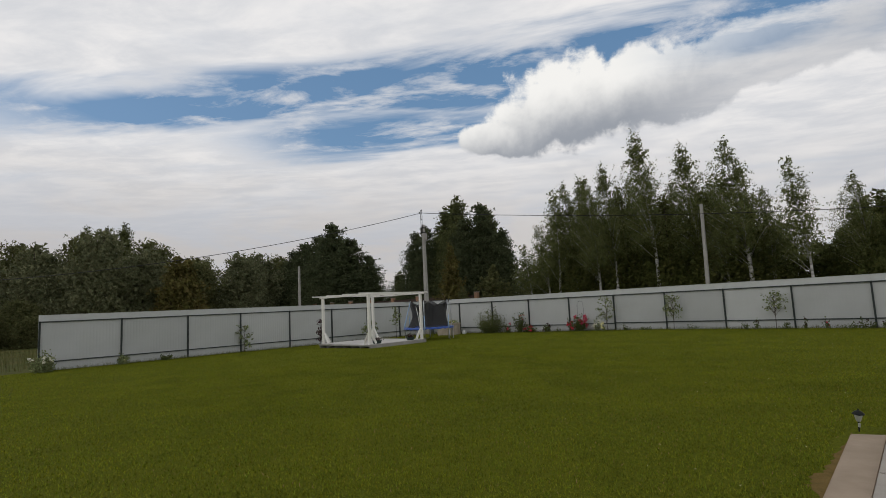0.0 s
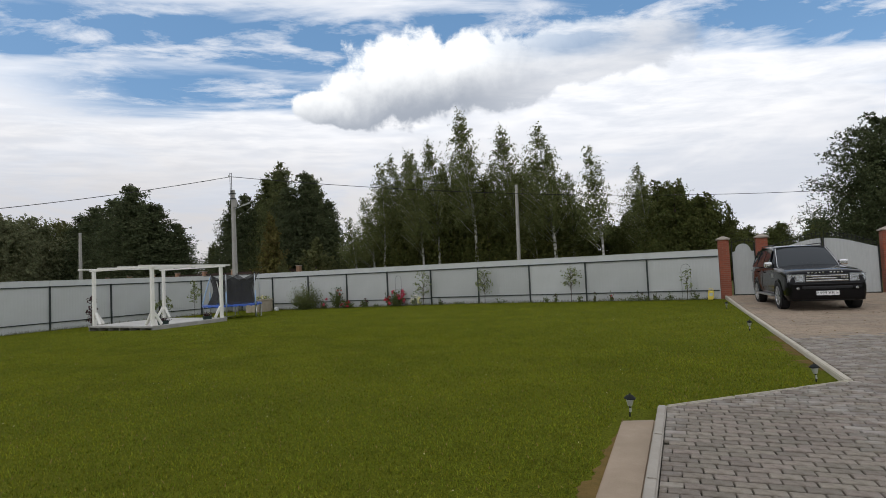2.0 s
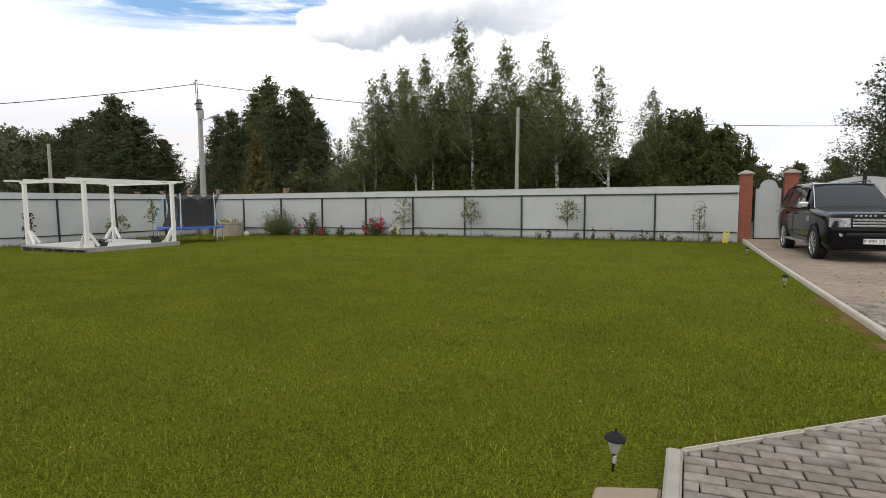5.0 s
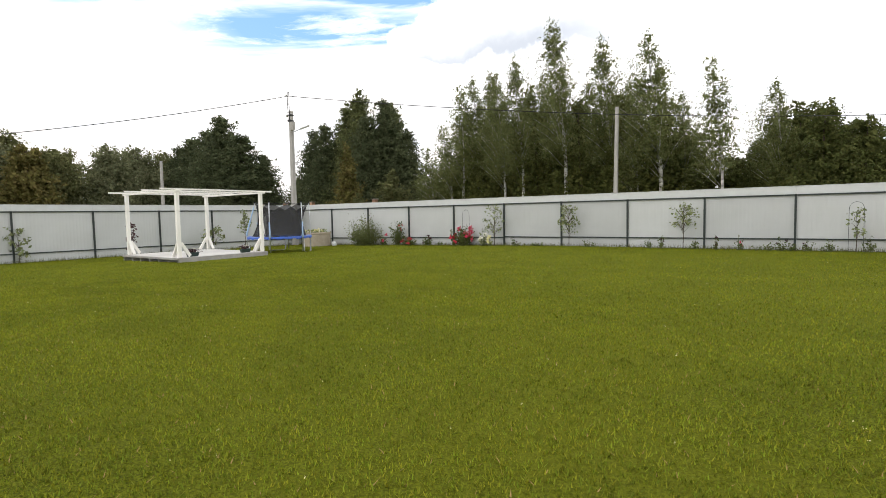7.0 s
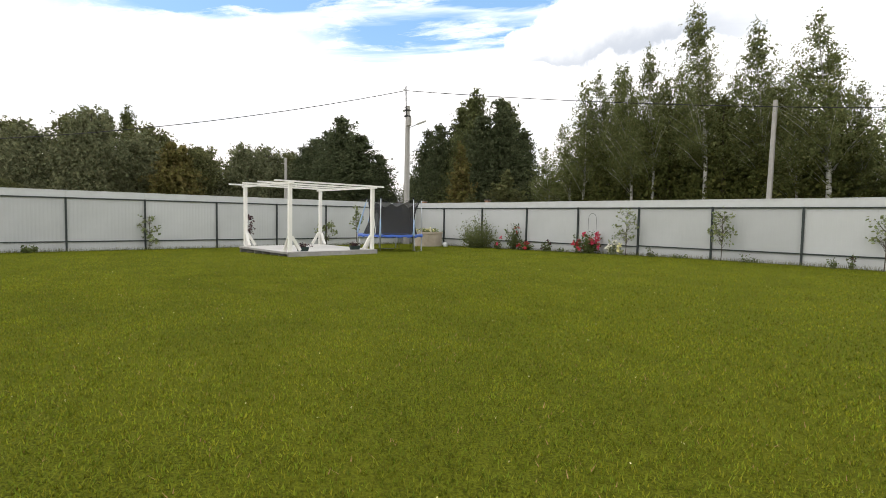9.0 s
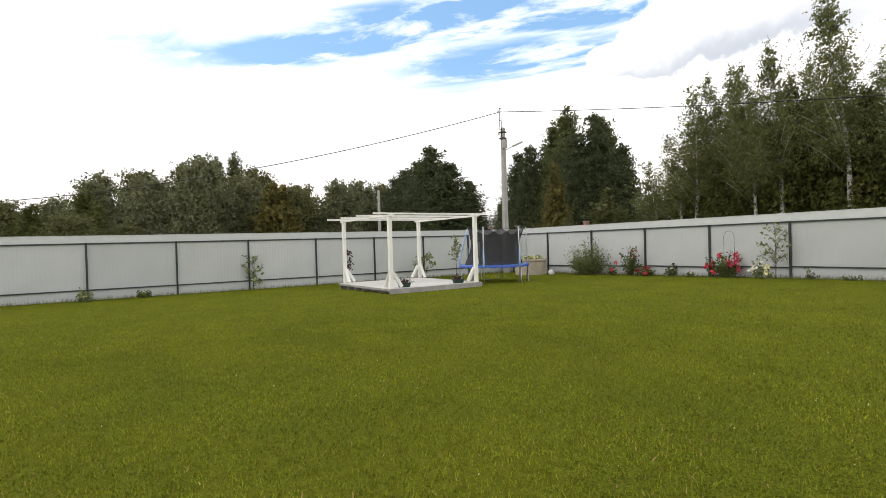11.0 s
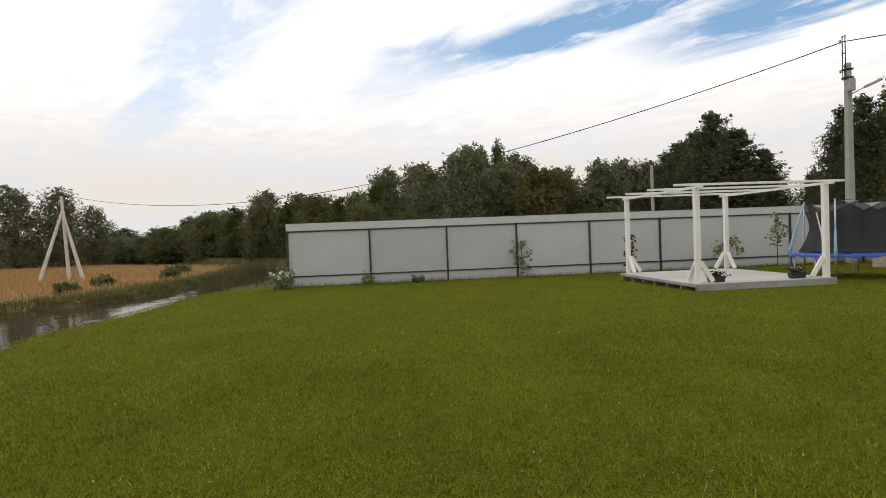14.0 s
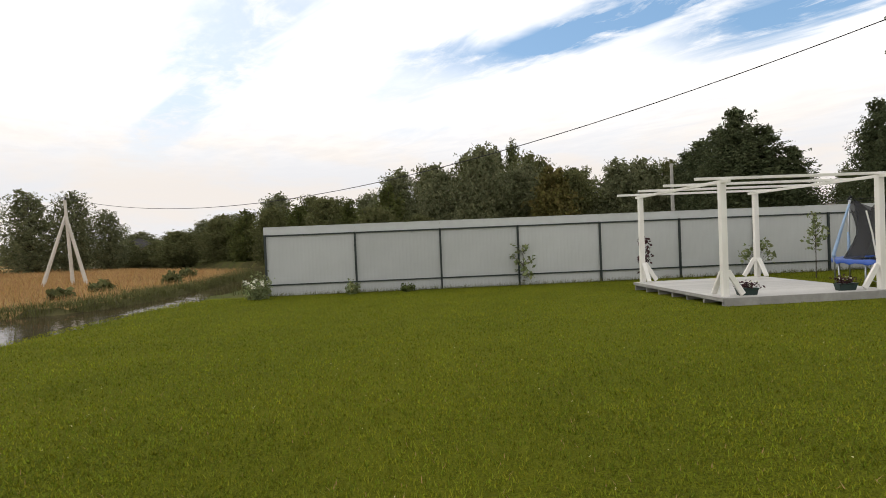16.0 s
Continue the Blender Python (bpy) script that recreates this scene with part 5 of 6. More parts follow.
shrub("rose_bush", "rose bush covered with bright pink-red blooms", "rose", -11.75, FY, 0.95, 0.95, LEAF_BUSH, 106, PINK_FLOWER, 11, 0.15, clumps=30, per=26)
shrub("rose_bush", "rose with one cluster of red blooms against a fence post", "rose", -12.3, FY, 0.4, 0.9, LEAF_BUSH, 116, RED_FLOWER, 4, 0.15, clumps=8, per=14)
shrub("lily", "tall lily with white and pale yellow flowers", "lily", -10.75, FY - 0.05, 0.5, 0.95, LEAF_SAP, 107, WHITE_FLOWER, 5, 0.13, clumps=9, per=16, thin=True)
shrub("lily", "low lily with pale yellow flowers", "lily", -10.35, FY - 0.15, 0.3, 0.38, LEAF_SAP, 108, PALE_FLOWER, 3, 0.14, clumps=6, per=12, thin=True)
sapling("young fruit tree with sparse pale leaves at the fence", -10.25, FY, 1.6, 1.0, 109, n=40)
sapling("young fruit tree with pale green leaves by a fence post", -7.05, FY, 1.52, 0.75, 110, n=48)
sapling("young tree with bare stem and airy crown at the fence", -3.08, FY, 1.48, 1.0, 111, n=40, first=0.5)
sapling("thin young tree with few leaves near the gate pillar", 1.45, FY, 1.15, 0.5, 112, n=16, first=0.4)
for x, w, hh, sd_, fl in ((-9.3, 0.4, 0.42, 120, LEAF_PURPLE), (-6.2, 0.6, 0.28, 121, None), (-4.15, 0.5, 0.32, 122, None), (-2.75, 0.55, 0.36, 123, None), (-3.75, 0.3, 0.5, 124, LEAF_PURPLE),
                          (-2.1, 0.22, 0.52, 125, LEAF_PURPLE), (-1.45, 0.3, 0.62, 126, RED_FLOWER), (-0.8, 0.7, 0.36, 127, None), (-0.35, 0.4, 0.45, 128, LEAF_PURPLE), (-0.1, 0.3, 0.3, 129, None),
                          (0.35, 0.4, 0.42, 130, LEAF_PURPLE), (0.8, 0.5, 0.35, 131, None), (1.75, 0.4, 0.5, 132, None), (-8.3, 0.5, 0.2, 133, None), (-13.0, 0.4, 0.2, 134, None)):
    shrub("rose_shoot", "low straggling rose shoot at the foot of the fence", "rose", x, FY - 0.05, w, hh, LEAF_BUSH, sd_, fl, 2 if fl else 0, 0.06, leaf=0.042, clumps=9, per=8, thin=True)
bm = bmesh.new()
for dx in (-0.17, 0.17):
    tube(bm, [(dx, 0, -0.1), (dx, 0, 1.25)], 0.006, 5)
tube(bm, [(0.17 * math.cos(a * math.pi / 8), 0, 1.25 + 0.2 * math.sin(a * math.pi / 8)) for a in range(9)], 0.006, 5)
tr = tagged(part("plant_arch", bm, DARK_STEEL), "thin green wire plant arch by the fence", "plant support")
tr.location = (1.45, FY + 0.1, -0.04)
tr2 = tagged(part("plant_arch", tr.data, DARK_STEEL), "thin green wire plant arch above the red roses", "plant support")
tr2.location = (-11.7, FY + 0.12, 0.0)
# along the west fence
shrub("peony_bush", "round green bush with white blooms at the fence's free end", "bush", -22.9, -20.62, 1.05, 0.85, LEAF_SAP, 201, WHITE_FLOWER, 7, 0.13, clumps=46, per=34)
shrub("small_bush", "small yellow-green bush with pale blooms at the fence", "bush", -23.15, -17.85, 0.55, 0.5, LEAF_SAP, 202, PALE_FLOWER, 3, 0.10, clumps=22, per=26)
shrub("small_bush", "little green bush at the foot of the fence", "bush", -23.2, -16.15, 0.55, 0.32, LEAF_BUSH, 203, clumps=16, per=20)
sapling("slim plant with broad leaves tied to a fence post", -23.35, -12.5, 1.35, 0.85, 204, LEAF_SAP, 0.11, 24, 0.15)
sapling("narrow plant with purple leaves behind the pergola post", -21.3, -9.5, 1.3, 0.36, 205, LEAF_PURPLE, 0.08, 34, 0.25)
sapling("low spreading young tree behind the deck", -22.4, -5.4, 1.0, 1.0, 206, LEAF_SAP, 0.11, 26, 0.25)
sapling("young tree with pale green leaves beside the trampoline", -20.85, -4.78, 1.8, 0.5, 207, LEAF_SAP, 0.085, 34, 0.42)


def flower_trough(x, y, rot, seed):
    ob = thing("flower_trough", "dark plastic trough of flowers standing on the deck", "planter", "troughs on the deck", pose(x, y, DZ + 0.001, 0, 0, rot) @ Matrix.Scale(0.74, 4))
    bm = bmesh.new()
    v = []
    for z, a, b in ((0, 0.22, 0.075), (0.15, 0.25, 0.095), (0.165, 0.265, 0.11), (0.185, 0.265, 0.11)):
        v.append([bm.verts.new((sx * a, sy * b, z)) for sx, sy in ((1, 1), (1, -1), (-1, -1), (-1, 1))])
    for p, q in zip(v, v[1:]):
        for k in range(4):
            bm.faces.new((p[k], p[(k + 1) % 4], q[(k + 1) % 4], q[k]))
    bm.faces.new(v[0])
    bm.faces.new(v[-1][::-1])
    bmesh.ops.recalc_face_normals(bm, faces=bm.faces)
    part("box", bm, POT_GREEN, ob)
    rng = np.random.default_rng(seed)
    c = rng.normal(size=(170, 3)) * np.array([0.13, 0.06, 0.06]) + np.array([0, 0, 0.25])
    v, f = cards(rng, c, 0.05)
    part("foliage", mesh_np("foliage", v, f, LEAF_PURPLE), LEAF_PURPLE, ob)
    for k in range(8):
        head = rng.normal(size=3) * np.array([0.12, 0.05, 0.03]) + np.array([0, 0, 0.31])
        v, f = cards(rng, head + rng.normal(size=(4, 3)) * 0.012, 0.032, 1.1)
        part("flower", mesh_np("flower", v, f, WHITE_FLOWER), WHITE_FLOWER, ob)


flower_trough(-16.55, -9.72, 80, 1)
flower_trough(-16.5, -7.75, 90, 2)

# concrete ring used as a flower bed, and a pale stone by it
ring = thing("concrete_ring", "low beige concrete well ring used as a flower bed", "planter", at=pose(-20.05, -1.25, gz_(-20.05) - 0.02))
part("ring_wall", lathe(bmesh.new(), [(0.68, 0), (0.70, 0.02), (0.70, 0.62), (0.74, 0.63), (0.74, 0.70), (0.60, 0.71), (0.60, 0.66)], 28), STONE, ring, smooth=False)
rng = np.random.default_rng(9)
v, f = cards(rng, rng.normal(size=(130, 3)) * np.array([0.30, 0.25, 0.05]) + np.array([0, 0, 0.76]), 0.08)
part("foliage", mesh_np("foliage", v, f, LEAF_SAP), LEAF_SAP, ring)
for k in range(26):
    petal_m = PALE_FLOWER if k % 5 < 3 else WHITE_FLOWER
    head = rng.normal(size=3) * np.array([0.30, 0.18, 0.02]) + np.array([0.08, -0.22, 0.80])
    v, f = cards(rng, head + rng.normal(size=(7, 3)) * 0.022, 0.065, 1.1)
    part("flower", mesh_np("flower", v, f, petal_m), petal_m, ring)
bm = bmesh.new()
bmesh.ops.create_icosphere(bm, subdivisions=2, radius=0.13)
for vv in bm.verts:
    vv.co *= 1 + 0.25 * noise.noise(vv.co * 9)
    vv.co.z *= 1.1
st = tagged(part("stone", bm, SHEET_FOOT, smooth=True), "pale rounded stone lying by the fence", "stone")
st.location = (-19.05, -1.0, gz_(-19.05) + 0.08)

for x, y, w, hh, sd_ in ((-46.5, -38.0, 1.9, 0.9, 301), (-52.0, -35.4, 1.8, 1.0, 302), (-41.0, -37.5, 1.6, 0.9, 303), (-60, -37.5, 2.0, 1.1, 304)):
    shrub("reed_bush", "low green willow bush among the dry reeds", "bush", x, y, w, hh, LEAF_MID, sd_, leaf=0.22, clumps=40, per=26, z=-1.5)
# yellow canister on the lawn by the gate pillar
can = thing("canister", "upright yellow plastic canister with dark cap by the gate", "canister", at=pose(2.27, -0.35, -0.03, 0, 4, 8))
part("body", one_box(-0.10, 0.10, -0.06, 0.06, 0, 0.36, 0.03), YELLOW, can)
part("handle", one_tube([(-0.07, 0, 0.36), (-0.07, 0, 0.43), (0.07, 0, 0.43), (0.07, 0, 0.36)], 0.016, 6), YELLOW, can)
part("cap", lathe(bmesh.new(), [(0.03, 0), (0.03, 0.05), (0.02, 0.055)], 10, Matrix.Translation((0.09, -0.05, 0.03)) @ Matrix.Rotation(radians(90), 4, "X")), PLASTIC, can)
part("label_plate", one_box(-0.06, 0.05, -0.064, -0.0605, 0.16, 0.28), SHEET_FOOT, can, "pale label with grey bars")


# ---------------------------------------------------------------- solar garden lamps
def garden_lamp(x, y, z, lean=0.0):
    ob = thing("garden_lamp", "small black solar garden lamp on a spike in the lawn", "garden lamp", "solar lamps along the drive", pose(x, y, z, lean, lean * 0.6, 20) @ Matrix.Scale(0.66, 4))
    part("spike", one_tube([(0, 0, -0.08), (0, 0, 0.02), (0, 0, 0.15)], [0.004, 0.012, 0.013], 8), PLASTIC, ob)
    part("clip", lathe(bmesh.new(), [(0.014, 0.06), (0.017, 0.065), (0.017, 0.12), (0.014, 0.125)], 8, Matrix.Translation((0.006, -0.004, 0))), FROST, ob)
    part("lens", lathe(bmesh.new(), [(0.028, 0.15), (0.034, 0.16), (0.058, 0.245), (0.056, 0.25)], 10), FROST, ob, "tapered frosted lens")
    part("roof", lathe(bmesh.new(), [(0.055, 0.251), (0.086, 0.262), (0.088, 0.27), (0.052, 0.305), (0.03, 0.315), (0.012, 0.325)], 8), PLASTIC, ob, "faceted black roof")
    part("finial", lathe(bmesh.new(), [(0.006, 0.325), (0.011, 0.335), (0.004, 0.352)], 8), PLASTIC, ob)


for x, y, l in ((1.08, -17.80, 4), (2.97, -15.76, -3), (2.72, -10.56, 2), (2.58, -4.9, 3)):
    garden_lamp(x, y, gz_(x) + 0.01, l)


# ---------------------------------------------------------------- car
def loft(stations, mirror_x=True):
    """Skins cross-sections; each is y and a list of (x, z) from the middle of the top, down the side, to the middle below."""
    bm = bmesh.new()
    rows = []
    for y, sec in stations:
        full = [(x, z) for x, z in sec] + [(-x, z) for x, z in reversed(sec) if x > 1e-6]
        rows.append([bm.verts.new((x, y, z)) for x, z in full])
    n = len(rows[0])
    for a, b in zip(rows, rows[1:]):
        for k in range(n):
            bm.faces.new((a[k], a[(k + 1) % n], b[(k + 1) % n], b[k]))
    bm.faces.new(rows[0])
    bm.faces.new(rows[-1][::-1])
    bmesh.ops.recalc_face_normals(bm, faces=bm.faces)
    return bm


def car(x, y, z, rot):
    ob = thing("car", "black off-road car with chrome grille and mirrors parked on the drive", "car", at=pose(x, y, z, 0, 0, rot) @ Matrix.Diagonal((0.96, 1, 1.01, 1)))

    def section(top, hw, low, crown=0.02):
        return [(0, top + crown), (hw * 0.55, top + crown * 0.7), (hw * 0.86, top - 0.01), (hw * 0.955, top - 0.06), (hw * 0.985, top - 0.2), (hw, low + 0.36), (hw * 0.985, low + 0.16), (hw * 0.95, low + 0.02), (hw * 0.8, low), (0, low)]
    st_ = [(-0.90, section(0.93, 0.82, 0.34)), (-0.875, section(0.995, 0.875, 0.28)), (-0.80, section(1.04, 0.92, 0.26)), (-0.62, section(1.075, 0.945, 0.26)), (-0.30, section(1.11, 0.955, 0.26)),
           (0.1, section(1.145, 0.96, 0.27)), (0.55, section(1.18, 0.962, 0.29)), (0.95, section(1.18, 0.965, 0.30)), (2.0, section(1.18, 0.967, 0.30)), (3.0, section(1.19, 0.96, 0.30)),
           (3.55, section(1.17, 0.945, 0.32)), (3.82, section(1.14, 0.90, 0.36)), (3.90, section(1.05, 0.82, 0.42))]
    part("body", loft(st_), PAINT, ob, smooth=True)
    # cabin
    def cab(zt, hb, ht, zb=1.08):
        return [(0, zt), (ht * 0.6, zt - 0.008), (ht * 0.93, zt - 0.03), (ht, zt - 0.075), (ht + (hb - ht) * 0.55, (zt + zb) / 2 + 0.03), (hb, zb), (0, zb)]
    cabin = [(0.66, cab(1.19, 0.86, 0.84)), (0.96, cab(1.43, 0.885, 0.775)), (1.34, cab(1.69, 0.90, 0.70)), (1.56, cab(1.745, 0.905, 0.685)), (2.1, cab(1.775, 0.905, 0.68)), (3.0, cab(1.785, 0.90, 0.675)), (3.45, cab(1.74, 0.89, 0.665)), (3.62, cab(1.55, 0.88, 0.71)), (3.80, cab(1.18, 0.86, 0.82))]
    cabin = [(y_, [(x_, z_ + 0.03 * (z_ > 1.3)) for x_, z_ in sec_]) for y_, sec_ in cabin]
    part("cabin", loft(cabin), PAINT, ob, smooth=True)

    def pane(name, pts, material, parent=ob, label="", thick=0.006):
        bm = bmesh.new()
        vs = [bm.verts.new(p) for p in pts]
        f = bm.faces.new(vs)
        bmesh.ops.recalc_face_normals(bm, faces=[f])
        bmesh.ops.solidify(bm, geom=[f], thickness=thick)
        return part(name, bm, material, parent, label)

    bm = bmesh.new()
    rows = []
    for y_, sec_ in cabin[:3]:
        half = [(0, sec_[0][1]), (sec_[1][0], sec_[1][1]), (sec_[2][0] * 0.985, sec_[2][1])]
        rows.append([bm.verts.new((x_, y_ - 0.016, z_ + 0.014)) for x_, z_ in [(-a, b) for a, b in half[:0:-1]] + half])
    for a, b in zip(rows, rows[1:]):
        for k in range(4):
            bm.faces.new((a[k], a[k + 1], b[k + 1], b[k]))
    part("windscreen", bm, CAR_GLASS, ob, smooth=True)
    for sx in (-1, 1):
        edge = [(sx * (sec_[2][0] + 0.012), y_ - 0.022, sec_[2][1] + 0.012) for y_, sec_ in cabin[:3]]
        part("windscreen_trim", one_tube(edge, 0.013, 6), ALLOY, ob, "thin pale trim strip")
    part("roof_edge", one_tube([(-0.66, 1.30, 1.722), (-0.35, 1.325, 1.738), (0.35, 1.325, 1.738), (0.66, 1.30, 1.722)], 0.016, 6), TRIM, ob)
    for s in (-1, 1):
        for y0, y1, y2, y3 in ((1.02, 1.85, 1.38, 1.88), (1.93, 2.78, 1.96, 2.74), (2.86, 3.48, 2.83, 3.36)):
            pane("side_window", [(s * 0.925, y0, 1.17), (s * 0.925, y1, 1.17), (s * 0.84, (y1 + y3) / 2, 1.44), (s * 0.735, y3, 1.68), (s * 0.735, y2, 1.68), (s * 0.84, (y0 + y2) / 2, 1.44)], CAR_GLASS)
        # wheel arches, wheels
        for wy in (0.0, 2.745):
            bm = bmesh.new()
            n = 22
            pts_o = [(wy + 0.455 * math.cos(math.pi * k / n), 0.40 + 0.455 * math.sin(math.pi * k / n)) for k in range(n + 1)]
            pts_i = [(wy + 0.405 * math.cos(math.pi * k / n), 0.40 + 0.405 * math.sin(math.pi * k / n)) for k in range(n + 1)]
            for k in range(n):
                a, b, c, d = pts_o[k], pts_o[k + 1], pts_i[k + 1], pts_i[k]
                q = [bm.verts.new((s * xx, p[0], p[1])) for p, xx in ((a, 0.955), (b, 0.955), (c, 0.975), (d, 0.975))]
                bm.faces.new(q)
                w = [bm.verts.new((s * xx, p[0], p[1])) for p, xx in ((d, 0.975), (c, 0.975), (c, 0.80), (d, 0.80))]
                bm.faces.new(w)
            part("wheel_arch", bm, PAINT, ob)
            bm = bmesh.new()
            m = Matrix.Translation((s * 0.962, wy, 0.40)) @ Matrix.Rotation(radians(90 * s), 4, "Y")
            lathe(bm, [(0.0, 0.0), (0.40, 0.0), (0.40, 0.004)], 28, m)
            part("arch_liner", bm, TRIM, ob)
            wheel = thing("wheel", "", "")
            wheel.parent = ob
            wheel.location = (s * 0.86, wy, 0.375)
            wheel.rotation_euler = (0, radians(90 * s), 0)
            part("tyre", lathe(bmesh.new(), [(0.25, -0.12), (0.33, -0.13), (0.368, -0.10), (0.375, -0.05), (0.375, 0.05), (0.368, 0.10), (0.33, 0.128), (0.262, 0.118), (0.258, 0.09)], 30), RUBBER, wheel, smooth=True)
            bm = bmesh.new()
            lathe(bm, [(0.262, 0.06), (0.265, 0.118), (0.25, 0.122), (0.235, 0.09), (0.23, 0.03)], 28)
            for k in range(10):
                a = 2 * math.pi * k / 10
                beam(bm, (0.05 * math.cos(a), 0.05 * math.sin(a), 0.105), (0.245 * math.cos(a), 0.245 * math.sin(a), 0.10), 0.028, 0.04, 0.004)
            lathe(bm, [(0.06, 0.08), (0.06, 0.118), (0.04, 0.128)], 14)
            part("rim", bm, ALLOY, wheel, "ten-spoke silver rim")
        # mirror
        mir = part("mirror", one_box(s * 0.98 - 0.11, s * 0.98 + 0.11, 0.84, 0.97, 1.16, 1.31, 0.035), CHROME, ob, "chrome mirror cap")
        part("mirror_arm", beam(bmesh.new(), (s * 0.86, 0.9, 1.16), (s * 0.95, 0.9, 1.20), 0.07, 0.05, 0.01), TRIM, mir)
        # headlight
        hl = part("headlight", loft([(-0.03, [(0, 0.105), (0.20, 0.11), (0.205, -0.095), (0, -0.095)]), (0.06, [(0, 0.115), (0.215, 0.12), (0.22, -0.105), (0, -0.105)])]), TRIM, ob)
        hl.location = (s * 0.70, -0.845, 0.862)
        hl.rotation_euler = (0, 0, radians(s * 11))
        for dx in (-0.095, 0.095):
            part("lamp", lathe(bmesh.new(), [(0.082, 0.0), (0.086, 0.014), (0.068, 0.02), (0.04, 0.006)], 18, Matrix.Translation((dx, -0.032, 0.005)) @ Matrix.Rotation(radians(90), 4, "X")), CHROME, hl)
        lg = pane("lens", [(-0.2, -0.062, -0.092), (0.2, -0.062, -0.092), (0.195, -0.062, 0.105), (-0.195, -0.062, 0.105)], LAMP_GLASS, hl, "clear lens")
        lg.visible_shadow = False
        fog = part("fog_light", lathe(bmesh.new(), [(0.036, 0), (0.038, 0.02), (0.03, 0.03)], 16, Matrix.Translation((s * 0.68, -0.905, 0.60)) @ Matrix.Rotation(radians(90), 4, "X")), CHROME, ob)
        part("running_board", one_box(s * 0.99 - 0.06, s * 0.99 + 0.06, 0.52, 2.22, 0.33, 0.385, 0.015), ALLOY, ob, "silver side step")
        part("door_handle", one_box(s * 0.972 - 0.02, s * 0.972 + 0.02, 1.62, 1.82, 1.0, 1.035, 0.012), PAINT, ob)
        part("door_handle", one_box(s * 0.972 - 0.02, s * 0.972 + 0.02, 2.52, 2.72, 1.01, 1.045, 0.012), PAINT, ob)
        part("side_vent", one_box(s * 0.965 - 0.012, s * 0.965 + 0.012, 0.42, 0.58, 0.86, 0.98, 0.008), ALLOY, ob)
        part("door_seam", one_box(s * 0.968 - 0.004, s * 0.968 + 0.004, 1.885, 1.897, 0.45, 1.13), TRIM, ob)
        part("roof_rail", one_tube([(s * 0.64, 1.55, 1.775), (s * 0.64, 1.62, 1.82), (s * 0.64, 3.1, 1.815), (s * 0.64, 3.2, 1.77)], 0.014, 6), TRIM, ob)
        part("wiper", one_tube([(s * 0.05 + 0.1, 0.70, 1.245), (s * 0.35 + 0.05, 0.73, 1.262), (s * 0.62, 0.76, 1.268)], 0.011, 5), TRIM, ob)
    grille = part("grille", one_box(-0.50, 0.50, -0.925, -0.86, 0.755, 0.965, 0.015), TRIM, ob)
    for k in range(3):
        part("grille_bar", one_box(-0.485, 0.485, -0.945, -0.915, 0.775 + 0.062 * k, 0.812 + 0.062 * k, 0.008), CHROME, grille, "chrome slat")
    part("badge", one_box(0.24, 0.33, -0.957, -0.946, 0.83, 0.875, 0.01), TRIM, grille)
    part("intake", one_box(-0.58, 0.58, -0.915, -0.86, 0.575, 0.655, 0.02), TRIM, ob)
    part("lower_intake", one_box(-0.62, 0.62, -0.885, -0.80, 0.28, 0.40, 0.02), TRIM, ob)
    part("bumper", one_box(-0.80, 0.80, -0.925, -0.80, 0.66, 0.735, 0.03), PAINT, ob)
    for k in range(10):
        if k == 5:
            continue
        part("bonnet_letter_bar", one_box(-0.43 + 0.086 * k, -0.385 + 0.086 * k, -0.90, -0.86, 0.985, 1.02, 0.003), CHROME, ob)
    plate = part("number_plate", one_box(-0.26, 0.26, -0.948, -0.90, 0.415, 0.527, 0.004), PLATE, ob, "white number plate with black characters")
    for txt, px, sz in (("P 999 XE", -0.07, 0.105), ("76", 0.205, 0.07)):
        cu = bpy.data.curves.new("plate_text", "FONT")
        cu.body, cu.size, cu.align_x, cu.align_y, cu.extrude = txt, sz, "CENTER", "CENTER", 0.001
        t = new("plate_text_source", cu)
        dg = bpy.context.evaluated_depsgraph_get()
        me = bpy.data.meshes.new_from_object(t.evaluated_get(dg))
        bpy.data.objects.remove(t)
        me.materials.clear()
        me.materials.append(INK)
        o = part("plate_text", me, INK, plate)
        o.location, o.rotation_euler = (px, -0.9495, 0.471), (radians(90), 0, 0)
    part("plate_border", one_box(0.135, 0.139, -0.9505, -0.9482, 0.42, 0.522), INK, plate)
    return ob


def drive_z(y):
    """Height of the paving: level at the house, rising a little to the gate."""
    return 0.035 + 0.06 * np.clip((y + 6.0) / 6.0, 0, 1)


car(4.78, -5.65, 0.036, 5.2)


# ---------------------------------------------------------------- grasses
def blades(name, label, category, pts, h, w, material, seed, bend=0.5):
    """Single tapering blades, joined: one triangle pair each."""
    rng = np.random.default_rng(seed)
    n = len(pts)
    a = rng.uniform(0, 2 * math.pi, n)
    d = np.stack([np.cos(a), np.sin(a), np.zeros(n)], 1)
    s = np.stack([-np.sin(a), np.cos(a), np.zeros(n)], 1)
    hh = (h * rng.uniform(0.5, 1.3, n))[:, None]
    ww = (w * rng.uniform(0.6, 1.3, n))[:, None]
    tilt = rng.uniform(0.1, 1.0, (n, 1)) * bend
    up = np.array([[0, 0, 1.0]])
    v = np.stack([pts - s * ww / 2, pts + s * ww / 2, pts + up * hh + d * hh * tilt], 1).reshape(-1, 3)
    return tagged(new(name, mesh_np(name, v, np.arange(3 * n).reshape(n, 3), material)), label, category, kind="stuff")


